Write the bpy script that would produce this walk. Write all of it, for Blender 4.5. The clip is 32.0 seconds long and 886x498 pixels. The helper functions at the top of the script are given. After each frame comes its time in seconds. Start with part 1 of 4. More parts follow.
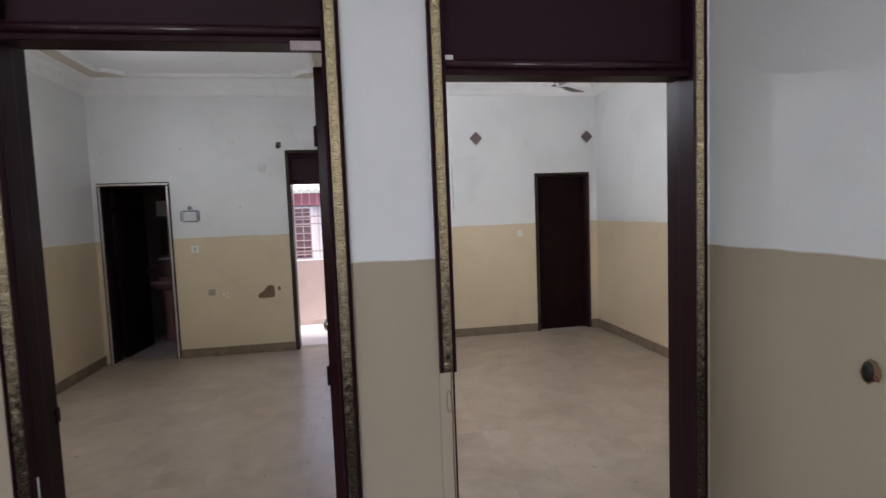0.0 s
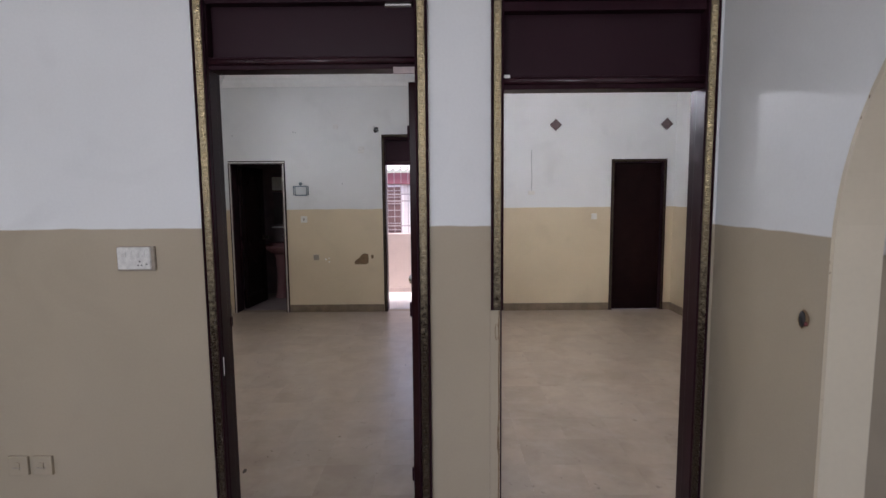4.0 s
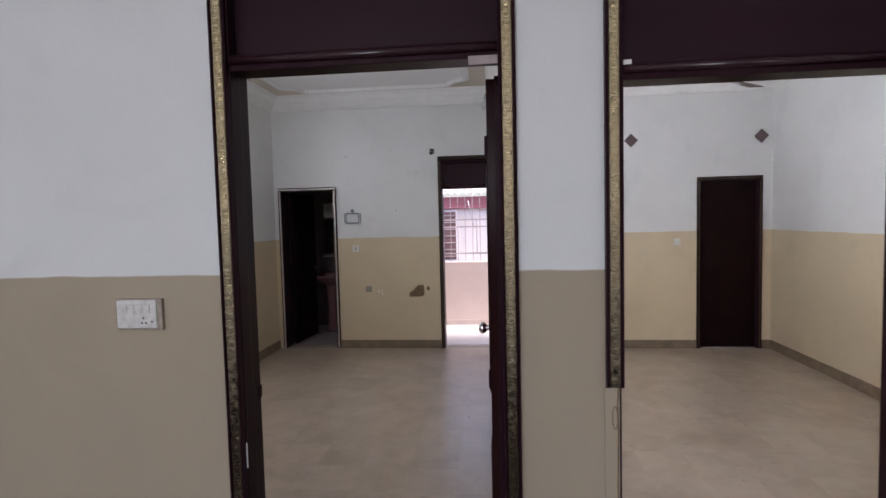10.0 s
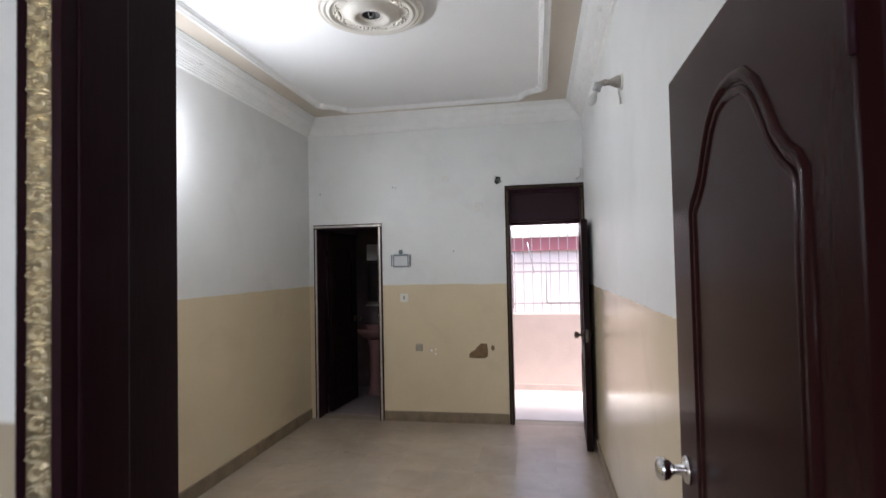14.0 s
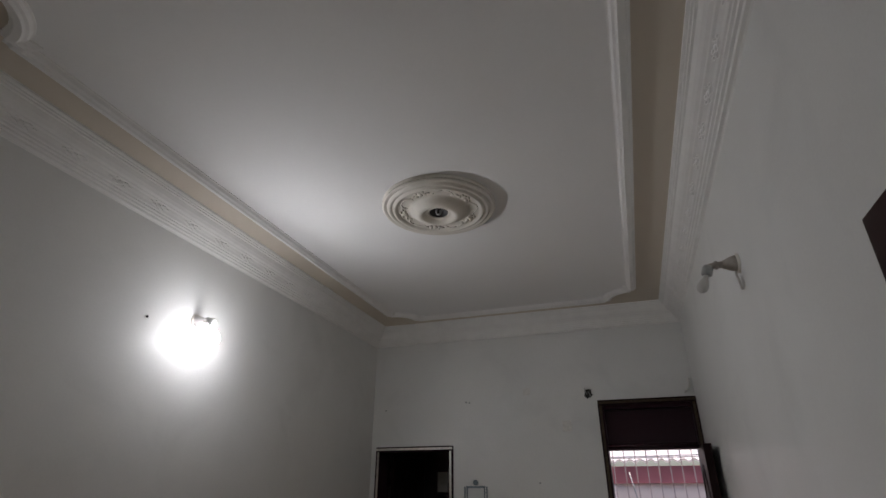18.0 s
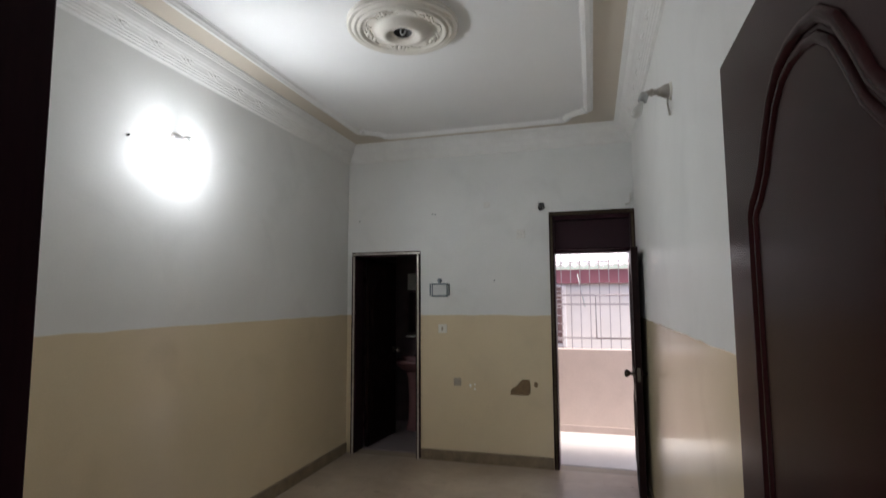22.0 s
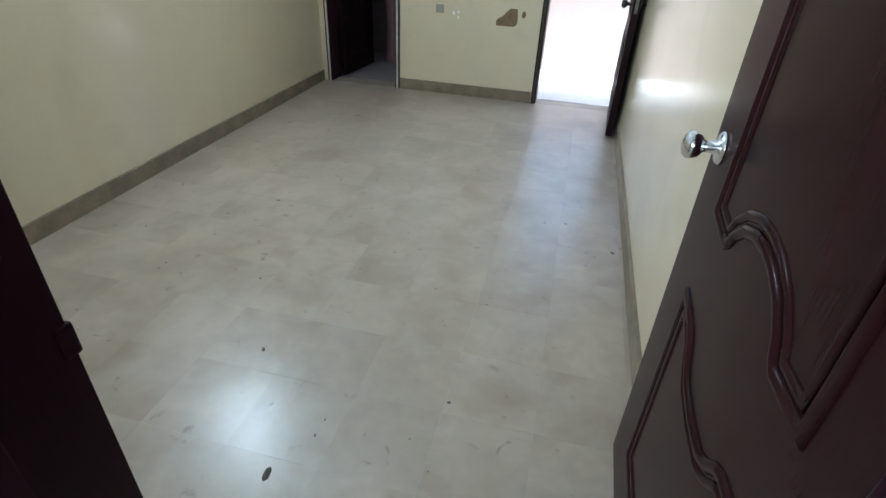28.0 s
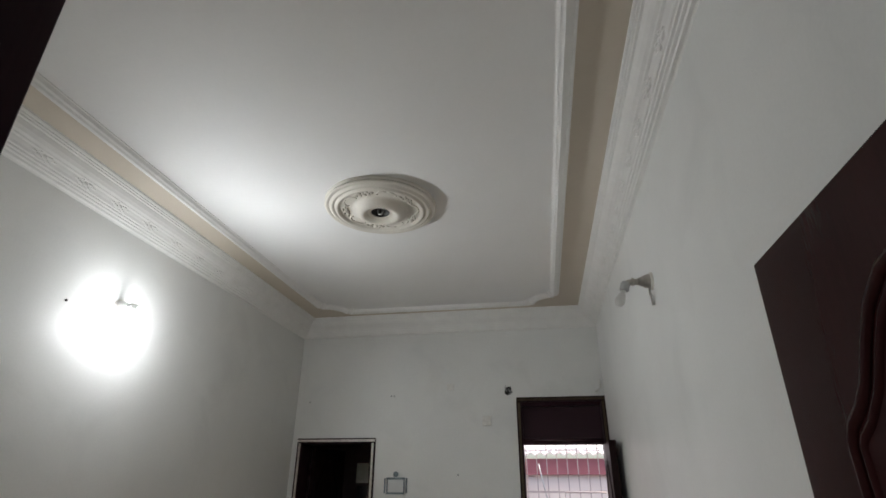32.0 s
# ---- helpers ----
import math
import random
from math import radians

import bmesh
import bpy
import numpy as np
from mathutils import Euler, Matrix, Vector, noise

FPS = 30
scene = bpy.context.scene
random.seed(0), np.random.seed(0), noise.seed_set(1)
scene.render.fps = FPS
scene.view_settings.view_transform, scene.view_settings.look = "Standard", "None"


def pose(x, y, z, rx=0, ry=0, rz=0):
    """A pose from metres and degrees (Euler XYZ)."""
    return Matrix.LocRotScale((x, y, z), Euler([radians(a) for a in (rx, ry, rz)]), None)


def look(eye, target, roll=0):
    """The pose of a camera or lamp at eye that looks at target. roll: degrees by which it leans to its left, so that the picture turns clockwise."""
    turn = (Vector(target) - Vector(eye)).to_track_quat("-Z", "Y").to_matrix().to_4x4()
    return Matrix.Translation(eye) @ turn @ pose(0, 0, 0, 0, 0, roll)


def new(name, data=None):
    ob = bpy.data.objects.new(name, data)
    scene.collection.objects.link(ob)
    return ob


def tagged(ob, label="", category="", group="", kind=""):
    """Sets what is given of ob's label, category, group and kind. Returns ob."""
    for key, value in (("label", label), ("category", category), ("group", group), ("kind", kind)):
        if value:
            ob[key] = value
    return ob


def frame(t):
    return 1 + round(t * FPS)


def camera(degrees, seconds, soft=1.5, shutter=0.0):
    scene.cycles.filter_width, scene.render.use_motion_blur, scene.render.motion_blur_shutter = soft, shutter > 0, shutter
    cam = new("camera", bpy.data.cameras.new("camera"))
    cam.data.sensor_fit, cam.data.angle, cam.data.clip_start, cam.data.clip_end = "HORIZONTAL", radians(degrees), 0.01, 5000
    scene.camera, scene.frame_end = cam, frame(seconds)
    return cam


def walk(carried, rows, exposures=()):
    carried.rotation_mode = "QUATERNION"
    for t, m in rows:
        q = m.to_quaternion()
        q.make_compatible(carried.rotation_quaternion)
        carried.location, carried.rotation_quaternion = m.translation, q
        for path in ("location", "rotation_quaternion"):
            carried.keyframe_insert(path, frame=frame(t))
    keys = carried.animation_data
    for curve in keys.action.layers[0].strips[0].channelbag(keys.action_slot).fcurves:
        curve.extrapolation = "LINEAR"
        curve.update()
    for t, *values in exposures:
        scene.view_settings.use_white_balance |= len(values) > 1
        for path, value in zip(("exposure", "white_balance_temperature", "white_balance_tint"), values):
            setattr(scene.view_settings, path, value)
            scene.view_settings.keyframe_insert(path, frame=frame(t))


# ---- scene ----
cam = camera(80.6, 32.0, shutter=0.3)
METRES, EYE, TILT, LEAN, TURN = 8.0, 1.5, 0.0, 0.0, -10.2
PATH = [
    (0, (0.017, -1.554, 1.543), (0.343, 0.413, 1.399), -2.2),
    (0.5, (0.079, -1.583, 1.543), (0.201, 0.407, 1.383), -2.6),
    (1, (0.136, -1.608, 1.515), (0.191, 0.383, 1.333), -2.1),
    (1.5, (0.121, -1.658, 1.517), (0.137, 0.333, 1.334), -2.1),
    (2, (0.04, -1.732, 1.519), (0.005, 0.259, 1.337), -2.0),
    (2.5, (-0.042, -1.843, 1.518), (-0.083, 0.148, 1.336), -1.8),
    (3, (-0.056, -1.928, 1.525), (-0.072, 0.062, 1.334), -1.0),
    (3.5, (0.0, -2.005, 1.529), (-0.004, -0.014, 1.338), -1.1),
    (4, (0.057, -2.139, 1.53), (0.053, -0.149, 1.323), -0.5),
    (4.5, (0.072, -2.244, 1.525), (0.067, -0.259, 1.285), -0.4),
    (6.5, (0.089, -2.313, 1.569), (0.078, -0.328, 1.323), -0.4),
    (7, (0.094, -2.307, 1.564), (0.084, -0.312, 1.419), -0.3),
    (7.5, (0.093, -2.241, 1.564), (0.083, -0.245, 1.444), -0.3),
    (8, (0.06, -2.115, 1.573), (0.061, -0.117, 1.49), -0.5),
    (8.5, (0.003, -2.007, 1.575), (0.051, -0.008, 1.525), -0.3),
    (9, (-0.066, -1.896, 1.557), (-0.027, 0.103, 1.516), -0.9),
    (9.5, (-0.075, -1.742, 1.549), (-0.126, 0.255, 1.448), -1.1),
    (10, (-0.07, -1.567, 1.561), (-0.269, 0.42, 1.446), -1.4),
    (10.5, (-0.066, -1.468, 1.552), (-0.35, 0.509, 1.438), -1.6),
    (11, (-0.073, -1.438, 1.544), (-0.393, 0.533, 1.433), -1.7),
    (11.5, (-0.112, -1.377, 1.536), (-0.442, 0.591, 1.408), -1.8),
    (12, (-0.214, -1.197, 1.531), (-0.58, 0.766, 1.411), -1.6),
    (12.5, (-0.333, -1.025, 1.548), (-0.699, 0.94, 1.476), -1.4),
    (13, (-0.381, -0.868, 1.539), (-0.728, 1.1, 1.466), -1.2),
    (13.5, (-0.391, -0.64, 1.55), (-0.748, 1.327, 1.507), -1.3),
    (14, (-0.433, -0.442, 1.55), (-0.789, 1.525, 1.609), -1.2),
    (14.5, (-0.52, -0.268, 1.539), (-0.855, 1.677, 1.86), -0.8),
    (16.5, (-0.503, 0.038, 1.584), (-0.96, 1.847, 2.304), -0.5),
    (17, (-0.512, 0.026, 1.578), (-1.096, 1.753, 2.401), -0.9),
    (17.5, (-0.51, 0.042, 1.58), (-1.128, 1.745, 2.427), -1.3),
    (18, (-0.502, 0.045, 1.586), (-1.089, 1.755, 2.44), 0.2),
    (18.5, (-0.51, 0.009, 1.583), (-0.987, 1.752, 2.441), 0.9),
    (19, (-0.531, -0.052, 1.577), (-0.965, 1.711, 2.416), 0.5),
    (19.5, (-0.549, -0.12, 1.57), (-0.952, 1.678, 2.347), 0.0),
    (20, (-0.562, -0.174, 1.564), (-0.931, 1.648, 2.302), -0.1),
    (20.5, (-0.528, -0.184, 1.573), (-0.91, 1.634, 2.314), -0.9),
    (21, (-0.478, -0.19, 1.563), (-0.919, 1.616, 2.301), -0.6),
    (21.5, (-0.417, -0.207, 1.549), (-0.937, 1.642, 2.106), -0.1),
    (22, (-0.364, -0.216, 1.514), (-0.91, 1.699, 1.702), -0.3),
    (22.5, (-0.356, -0.176, 1.499), (-0.907, 1.747, 1.508), 0.0),
    (23, (-0.432, -0.115, 1.485), (-0.96, 1.814, 1.468), 0.1),
    (23.5, (-0.512, -0.062, 1.495), (-0.981, 1.882, 1.47), -0.3),
    (24, (-0.543, 0.0, 1.482), (-0.963, 1.952, 1.386), -0.1),
    (24.5, (-0.564, 0.028, 1.454), (-0.92, 1.975, 1.151), 0.5),
    (25, (-0.543, 0.052, 1.414), (-0.879, 1.92, 0.765), 0.9),
    (25.5, (-0.504, 0.022, 1.398), (-0.818, 1.82, 0.564), 2.3),
    (26, (-0.46, -0.041, 1.391), (-0.762, 1.723, 0.482), 3.3),
    (26.5, (-0.423, -0.136, 1.397), (-0.705, 1.59, 0.413), 4.2),
    (28.5, (-0.396, -0.157, 1.397), (-0.784, 1.488, 0.314), 2.6),
    (29, (-0.407, -0.126, 1.409), (-0.79, 1.516, 0.319), 2.6),
    (29.5, (-0.418, -0.045, 1.444), (-0.866, 1.764, 0.702), 1.8),
    (30, (-0.493, -0.077, 1.514), (-0.914, 1.875, 1.383), 1.5),
    (30.5, (-0.524, -0.078, 1.544), (-0.933, 1.858, 1.835), 0.4),
    (31, (-0.53, -0.072, 1.605), (-0.932, 1.813, 2.142), 0.1),
    (31.5, (-0.548, -0.089, 1.599), (-0.932, 1.746, 2.294), -0.6),
    (32, (-0.534, -0.073, 1.598), (-0.858, 1.719, 2.423), 0.3)
]
walk(cam, [(t, look(eye, target, roll)) for t, eye, target, roll in PATH],
     exposures=[(0, 1.8, 6300, 17), (7, 1.8, 6250, 22), (9, 1.8, 6250, 22), (11, 1.75, 6250, 18), (13, 1.58, 6350, 20), (14, 2.15, 6350, 15), (14.5, 2.0, 6400, 9), (16.5, 0.56, 6700, 15), (17, 0.46, 6750, 17), (18, 0.58, 6750, 17), (19, 1.15, 6650, 14), (20, 1.6, 6600, 7), (21, 1.5, 6600, 9),
                (22, 1.5, 6550, 12), (23, 1.66, 6300, 15), (24.2, 1.74, 6250, 19), (25.2, 2.12, 5650, 7), (26, 2.45, 5300, 8), (26.5, 2.6, 5250, 3), (29, 2.76, 5350, -2), (30, 1.6, 5950, 20), (31, 1.42, 6600, 7), (32, 1.36, 6700, 11)])

# ---- plan ----
H = 3.07                      # ceilings
WL = 0.18                     # wall thickness
AX0, AX1, AY0, AY1 = -2.768, 0.012, 0.18, 4.66      # bedroom with the balcony door
BX0, BX1, BY0, BY1 = 0.205, 3.03, 0.18, 4.65        # second bedroom
LX0, LX1, LY0 = -3.3, 1.168, -5.2                    # lounge
KX0, KX1 = 1.30, 4.2                                # room behind the arch
D1 = (-0.872, -0.047, 2.03)   # clear opening of the first door
D2 = (0.295, 1.098, 1.945)
DB = (-2.668, -2.03, 1.937)    # bathroom door
DO = (-0.69, -0.03, 1.915)    # balcony door
DC = (2.265, 2.88, 1.92)     # closed door of the second bedroom
LINE = 1.352, 1.40            # tops of the cream paint: bedrooms, lounge

# ---- world and lamps ----
world = bpy.data.worlds.new("world")
scene.world = world
world.use_nodes = True
wn = world.node_tree.nodes
sky = wn.new("ShaderNodeTexSky")
sky.sky_type, sky.sun_disc = "NISHITA", False
sky.sun_elevation, sky.sun_rotation = radians(69), radians(122)
sky.air_density, sky.dust_density = 1.0, 4.0
wn["Background"].inputs[1].default_value = 0.15
world.node_tree.links.new(sky.outputs[0], wn["Background"].inputs[0])


def lamp(name, kind, m, energy, colour, size=0.1, size_y=None):
    data = bpy.data.lights.new(name, kind)
    data.energy, data.color = energy, colour
    if kind == "AREA":
        data.shape, data.size, data.size_y = "RECTANGLE", size, size_y or size
    elif kind == "SUN":
        data.angle = size
    else:
        data.shadow_soft_size = size
    ob = new(name, data)
    ob.matrix_world = m
    return ob


sun = lamp("sun", "SUN", look((9, 0.4, 28), (0, 6, 0)), 2.15, (1, 0.95, 0.9), radians(12))
# fill lamp added at an assumed, unseen window behind the camera
lamp("lounge_fill_light", "AREA", look((-1.2, LY0 + 0.05, 2.05), (-1.2, 0, 1.9)), 19, (0.92, 0.96, 1.0), 1.8, 0.9)
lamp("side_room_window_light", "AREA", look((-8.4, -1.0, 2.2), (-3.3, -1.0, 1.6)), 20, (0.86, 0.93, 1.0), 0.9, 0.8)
# fill lamp added for the kitchen; its window is unseen and assumed
lamp("kitchen_fill_light", "AREA", look((2.9, LY0 + 0.05, 1.7), (2.7, 0, 1.2)), 5, (0.95, 0.95, 1.0), 1.2, 1.2)

# ---- materials ----


def material(name, colour, rough=0.5, metal=0.0, var=0.06, scale=6.0, fine=60.0, bump=0.15, spec=0.5, coat=0.0, random_tone=0.0, grain=0.0):
    """A surface with two scales of tone, uneven gloss and a fine relief."""
    m = bpy.data.materials.new(name)
    m.use_nodes = True
    n, l = m.node_tree.nodes, m.node_tree.links
    b = n["Principled BSDF"]
    b.inputs["Metallic"].default_value = metal
    b.inputs["Specular IOR Level"].default_value = spec
    b.inputs["Coat Weight"].default_value = coat
    tc = n.new("ShaderNodeNewGeometry")
    big, small = n.new("ShaderNodeTexNoise"), n.new("ShaderNodeTexNoise")
    big.inputs["Scale"].default_value, small.inputs["Scale"].default_value = scale, fine
    big.inputs["Detail"].default_value, small.inputs["Detail"].default_value = 4, 3
    for t in (big, small):
        l.new(tc.outputs["Position"], t.inputs["Vector"])
    if grain:
        # grain runs upright: squeeze the upright axis of the pattern
        squeeze = n.new("ShaderNodeVectorMath")
        squeeze.operation = "MULTIPLY"
        squeeze.inputs[1].default_value = (1, 1, grain)
        l.new(tc.outputs["Position"], squeeze.inputs[0])
        for t in (big, small):
            l.new(squeeze.outputs[0], t.inputs["Vector"])
    add = n.new("ShaderNodeMath")
    add.operation = "MULTIPLY_ADD"
    l.new(small.outputs["Fac"], add.inputs[0])
    add.inputs[1].default_value = 0.4
    l.new(big.outputs["Fac"], add.inputs[2])
    ramp = n.new("ShaderNodeMapRange")
    ramp.clamp = False
    l.new(add.outputs[0], ramp.inputs["Value"])
    ramp.inputs["From Min"].default_value, ramp.inputs["From Max"].default_value = 0.4, 1.0
    ramp.inputs["To Min"].default_value, ramp.inputs["To Max"].default_value = 1 - var, 1 + var
    mul = n.new("ShaderNodeVectorMath")
    mul.operation = "SCALE"
    mul.inputs[0].default_value = colour
    tone = ramp.outputs[0]
    if random_tone:
        info, rr, mm = n.new("ShaderNodeObjectInfo"), n.new("ShaderNodeMapRange"), n.new("ShaderNodeMath")
        l.new(info.outputs["Random"], rr.inputs["Value"])
        rr.inputs["To Min"].default_value, rr.inputs["To Max"].default_value = 1 - random_tone, 1 + random_tone
        mm.operation = "MULTIPLY"
        l.new(tone, mm.inputs[0])
        l.new(rr.outputs[0], mm.inputs[1])
        tone = mm.outputs[0]
    l.new(tone, mul.inputs["Scale"])
    l.new(mul.outputs[0], b.inputs["Base Color"])
    rg = n.new("ShaderNodeMapRange")
    l.new(big.outputs["Fac"], rg.inputs["Value"])
    rg.inputs["To Min"].default_value, rg.inputs["To Max"].default_value = max(0.02, rough * 0.9), min(1, rough * 1.1)
    l.new(rg.outputs[0], b.inputs["Roughness"])
    bp = n.new("ShaderNodeBump")
    bp.inputs["Strength"].default_value, bp.inputs["Distance"].default_value = bump, 0.004
    l.new(add.outputs[0], bp.inputs["Height"])
    l.new(bp.outputs[0], b.inputs["Normal"])
    return m


def emission(name, colour, strength):
    m = bpy.data.materials.new(name)
    m.use_nodes = True
    b = m.node_tree.nodes["Principled BSDF"]
    b.inputs["Base Color"].default_value = (*colour, 1)
    b.inputs["Emission Color"].default_value = (*colour, 1)
    b.inputs["Emission Strength"].default_value = strength
    return m


def two_tone(name, upper, lower, line):
    """Wall paint: pale emulsion above, glossy cream enamel below an uneven brushed line, with scuffs and stains."""
    m = material(name, (1, 1, 1), 0.6, var=0.05, scale=1.7, fine=90, bump=0.12)
    n, l = m.node_tree.nodes, m.node_tree.links
    b = n["Principled BSDF"]
    geo = n.new("ShaderNodeNewGeometry")
    sep = n.new("ShaderNodeSeparateXYZ")
    l.new(geo.outputs["Position"], sep.inputs[0])
    wob = n.new("ShaderNodeTexNoise")
    wob.inputs["Scale"].default_value = 5
    l.new(geo.outputs["Position"], wob.inputs["Vector"])
    z = n.new("ShaderNodeMath")
    z.operation = "MULTIPLY_ADD"
    l.new(wob.outputs["Fac"], z.inputs[0])
    z.inputs[1].default_value = 0.02
    l.new(sep.outputs["Z"], z.inputs[2])
    step = n.new("ShaderNodeMapRange")
    l.new(z.outputs[0], step.inputs["Value"])
    step.inputs["From Min"].default_value, step.inputs["From Max"].default_value = line + 0.008, line + 0.014
    mix = n.new("ShaderNodeMix")
    mix.data_type = "RGBA"
    l.new(step.outputs[0], mix.inputs["Factor"])
    mix.inputs["A"].default_value, mix.inputs["B"].default_value = (*lower, 1), (*upper, 1)
    # stains and scuffs with their own shapes
    st = n.new("ShaderNodeTexNoise")
    st.inputs["Scale"].default_value, st.inputs["Detail"].default_value, st.inputs["Distortion"].default_value = 2.3, 8, 0.6
    l.new(geo.outputs["Position"], st.inputs["Vector"])
    sr = n.new("ShaderNodeMapRange")
    l.new(st.outputs["Fac"], sr.inputs["Value"])
    sr.inputs["From Min"].default_value, sr.inputs["From Max"].default_value = 0.56, 0.75
    sr.inputs["To Min"].default_value, sr.inputs["To Max"].default_value = 1.0, 0.93
    old = b.inputs["Base Color"].links[0].from_node
    one, two = n.new("ShaderNodeVectorMath"), n.new("ShaderNodeVectorMath")
    one.operation, two.operation = "MULTIPLY", "SCALE"
    l.new(old.outputs[0], one.inputs[0])
    l.new(mix.outputs["Result"], one.inputs[1])
    l.new(one.outputs[0], two.inputs[0])
    l.new(sr.outputs[0], two.inputs["Scale"])
    l.new(two.outputs[0], b.inputs["Base Color"])
    ro = n.new("ShaderNodeMapRange")
    l.new(step.outputs[0], ro.inputs["Value"])
    ro.inputs["To Min"].default_value, ro.inputs["To Max"].default_value = 0.17, 0.42
    l.new(ro.outputs[0], b.inputs["Roughness"])
    sp = n.new("ShaderNodeMapRange")
    l.new(step.outputs[0], sp.inputs["Value"])
    sp.inputs["To Min"].default_value, sp.inputs["To Max"].default_value = 0.6, 0.4
    l.new(sp.outputs[0], b.inputs["Specular IOR Level"])
    return m


def marble(name, colour, vein, tone):
    """Polished marble chip tile: cloudy, with faint brown stains, each tile a little different."""
    m = material(name, colour, 0.33, var=0.14, scale=2.8, fine=21, bump=0.02, random_tone=tone)
    n, l = m.node_tree.nodes, m.node_tree.links
    b = n["Principled BSDF"]
    geo, info = n.new("ShaderNodeNewGeometry"), n.new("ShaderNodeObjectInfo")
    # each tile is cut from another part of the stone
    shift, add = n.new("ShaderNodeVectorMath"), n.new("ShaderNodeVectorMath")
    shift.operation, add.operation = "SCALE", "ADD"
    shift.inputs[0].default_value = (7.3, 3.1, 5.7)
    l.new(info.outputs["Random"], shift.inputs["Scale"])
    l.new(geo.outputs["Position"], add.inputs[0])
    l.new(shift.outputs[0], add.inputs[1])

    def layer(scale, detail, distortion, low, high, amount, colour, vector, below):
        st, sr, mix = n.new("ShaderNodeTexNoise"), n.new("ShaderNodeMapRange"), n.new("ShaderNodeMix")
        st.inputs["Scale"].default_value, st.inputs["Detail"].default_value, st.inputs["Distortion"].default_value = scale, detail, distortion
        l.new(vector, st.inputs["Vector"])
        l.new(st.outputs["Fac"], sr.inputs["Value"])
        sr.inputs["From Min"].default_value, sr.inputs["From Max"].default_value = low, high
        sr.inputs["To Max"].default_value = amount
        mix.data_type = "RGBA"
        l.new(sr.outputs[0], mix.inputs["Factor"])
        l.new(below, mix.inputs["A"])
        mix.inputs["B"].default_value = (*colour, 1)
        return mix.outputs["Result"]

    top = b.inputs["Base Color"].links[0].from_socket
    top = layer(3.4, 8, 0.5, 0.45, 0.75, 0.5, vein, add.outputs[0], top)              # brown clouds within a tile
    top = layer(2.2, 6, 0.3, 0.50, 0.74, 0.45, vein, geo.outputs["Position"], top)     # traffic stains across tiles
    top = layer(5.0, 9, 0.6, 0.52, 0.74, 0.35, (0.50, 0.45, 0.39), geo.outputs["Position"], top)  # pale chips
    top = layer(14, 9, 0.8, 0.66, 0.74, 0.6, (0.15, 0.11, 0.08), geo.outputs["Position"], top)  # ground-in dirt
    l.new(top, b.inputs["Base Color"])
    b.inputs["Coat Weight"].default_value, b.inputs["Coat Roughness"].default_value = 0.3, 0.3
    return m


PAINT = two_tone("wall_paint", (0.765, 0.77, 0.757), (0.705, 0.592, 0.412), LINE[0])
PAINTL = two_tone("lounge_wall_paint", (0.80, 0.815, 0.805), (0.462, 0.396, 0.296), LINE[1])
CREAM = material("cream_paint", (0.64, 0.575, 0.44), 0.45, var=0.05, scale=3, bump=0.12)
BEIGE = material("beige_ceiling_band", (0.66, 0.59, 0.50), 0.7, var=0.03, scale=2)
WHITE = material("white_ceiling_paint", (0.86, 0.86, 0.855), 0.7, var=0.025, scale=1.5, bump=0.06)
PLASTER = material("white_plaster_moulding", (0.86, 0.855, 0.84), 0.6, var=0.04, scale=12, bump=0.1)
IVORY = material("ivory_plaster", (0.70, 0.665, 0.60), 0.6, var=0.08, scale=14, bump=0.15)
WOOD = material("dark_wood", (0.027, 0.0095, 0.0145), 0.36, var=0.3, scale=12, fine=130, bump=0.15, spec=0.08, grain=0.1)
LEAFWOOD = material("mahogany_door", (0.027, 0.0080, 0.0085), 0.24, var=0.25, scale=9, fine=150, bump=0.05, spec=0.065, grain=0.12)
DARKLEAF = material("near_black_door", (0.014, 0.006, 0.006), 0.45, var=0.25, scale=6, fine=120, bump=0.15, spec=0.06)
BRONZE = material("dark_bronze", (0.09, 0.075, 0.06), 0.35, metal=0.8, var=0.2, scale=30)
TRANSOM = material("dark_transom_board", (0.031, 0.0135, 0.019), 0.30, var=0.10, scale=2, fine=90, bump=0.08, spec=0.12)
PALEWOOD = material("pale_bare_wood", (0.44, 0.37, 0.36), 0.7, var=0.12, scale=30, bump=0.2)
BEAD = material("varnished_bead", (0.034, 0.012, 0.017), 0.22, var=0.2, scale=20, fine=200, bump=0.2, spec=0.5)
GOLD = material("gilt_moulding", (0.94, 0.83, 0.58), 0.2, metal=0.8, var=0.3, scale=90, fine=330, bump=0.8)


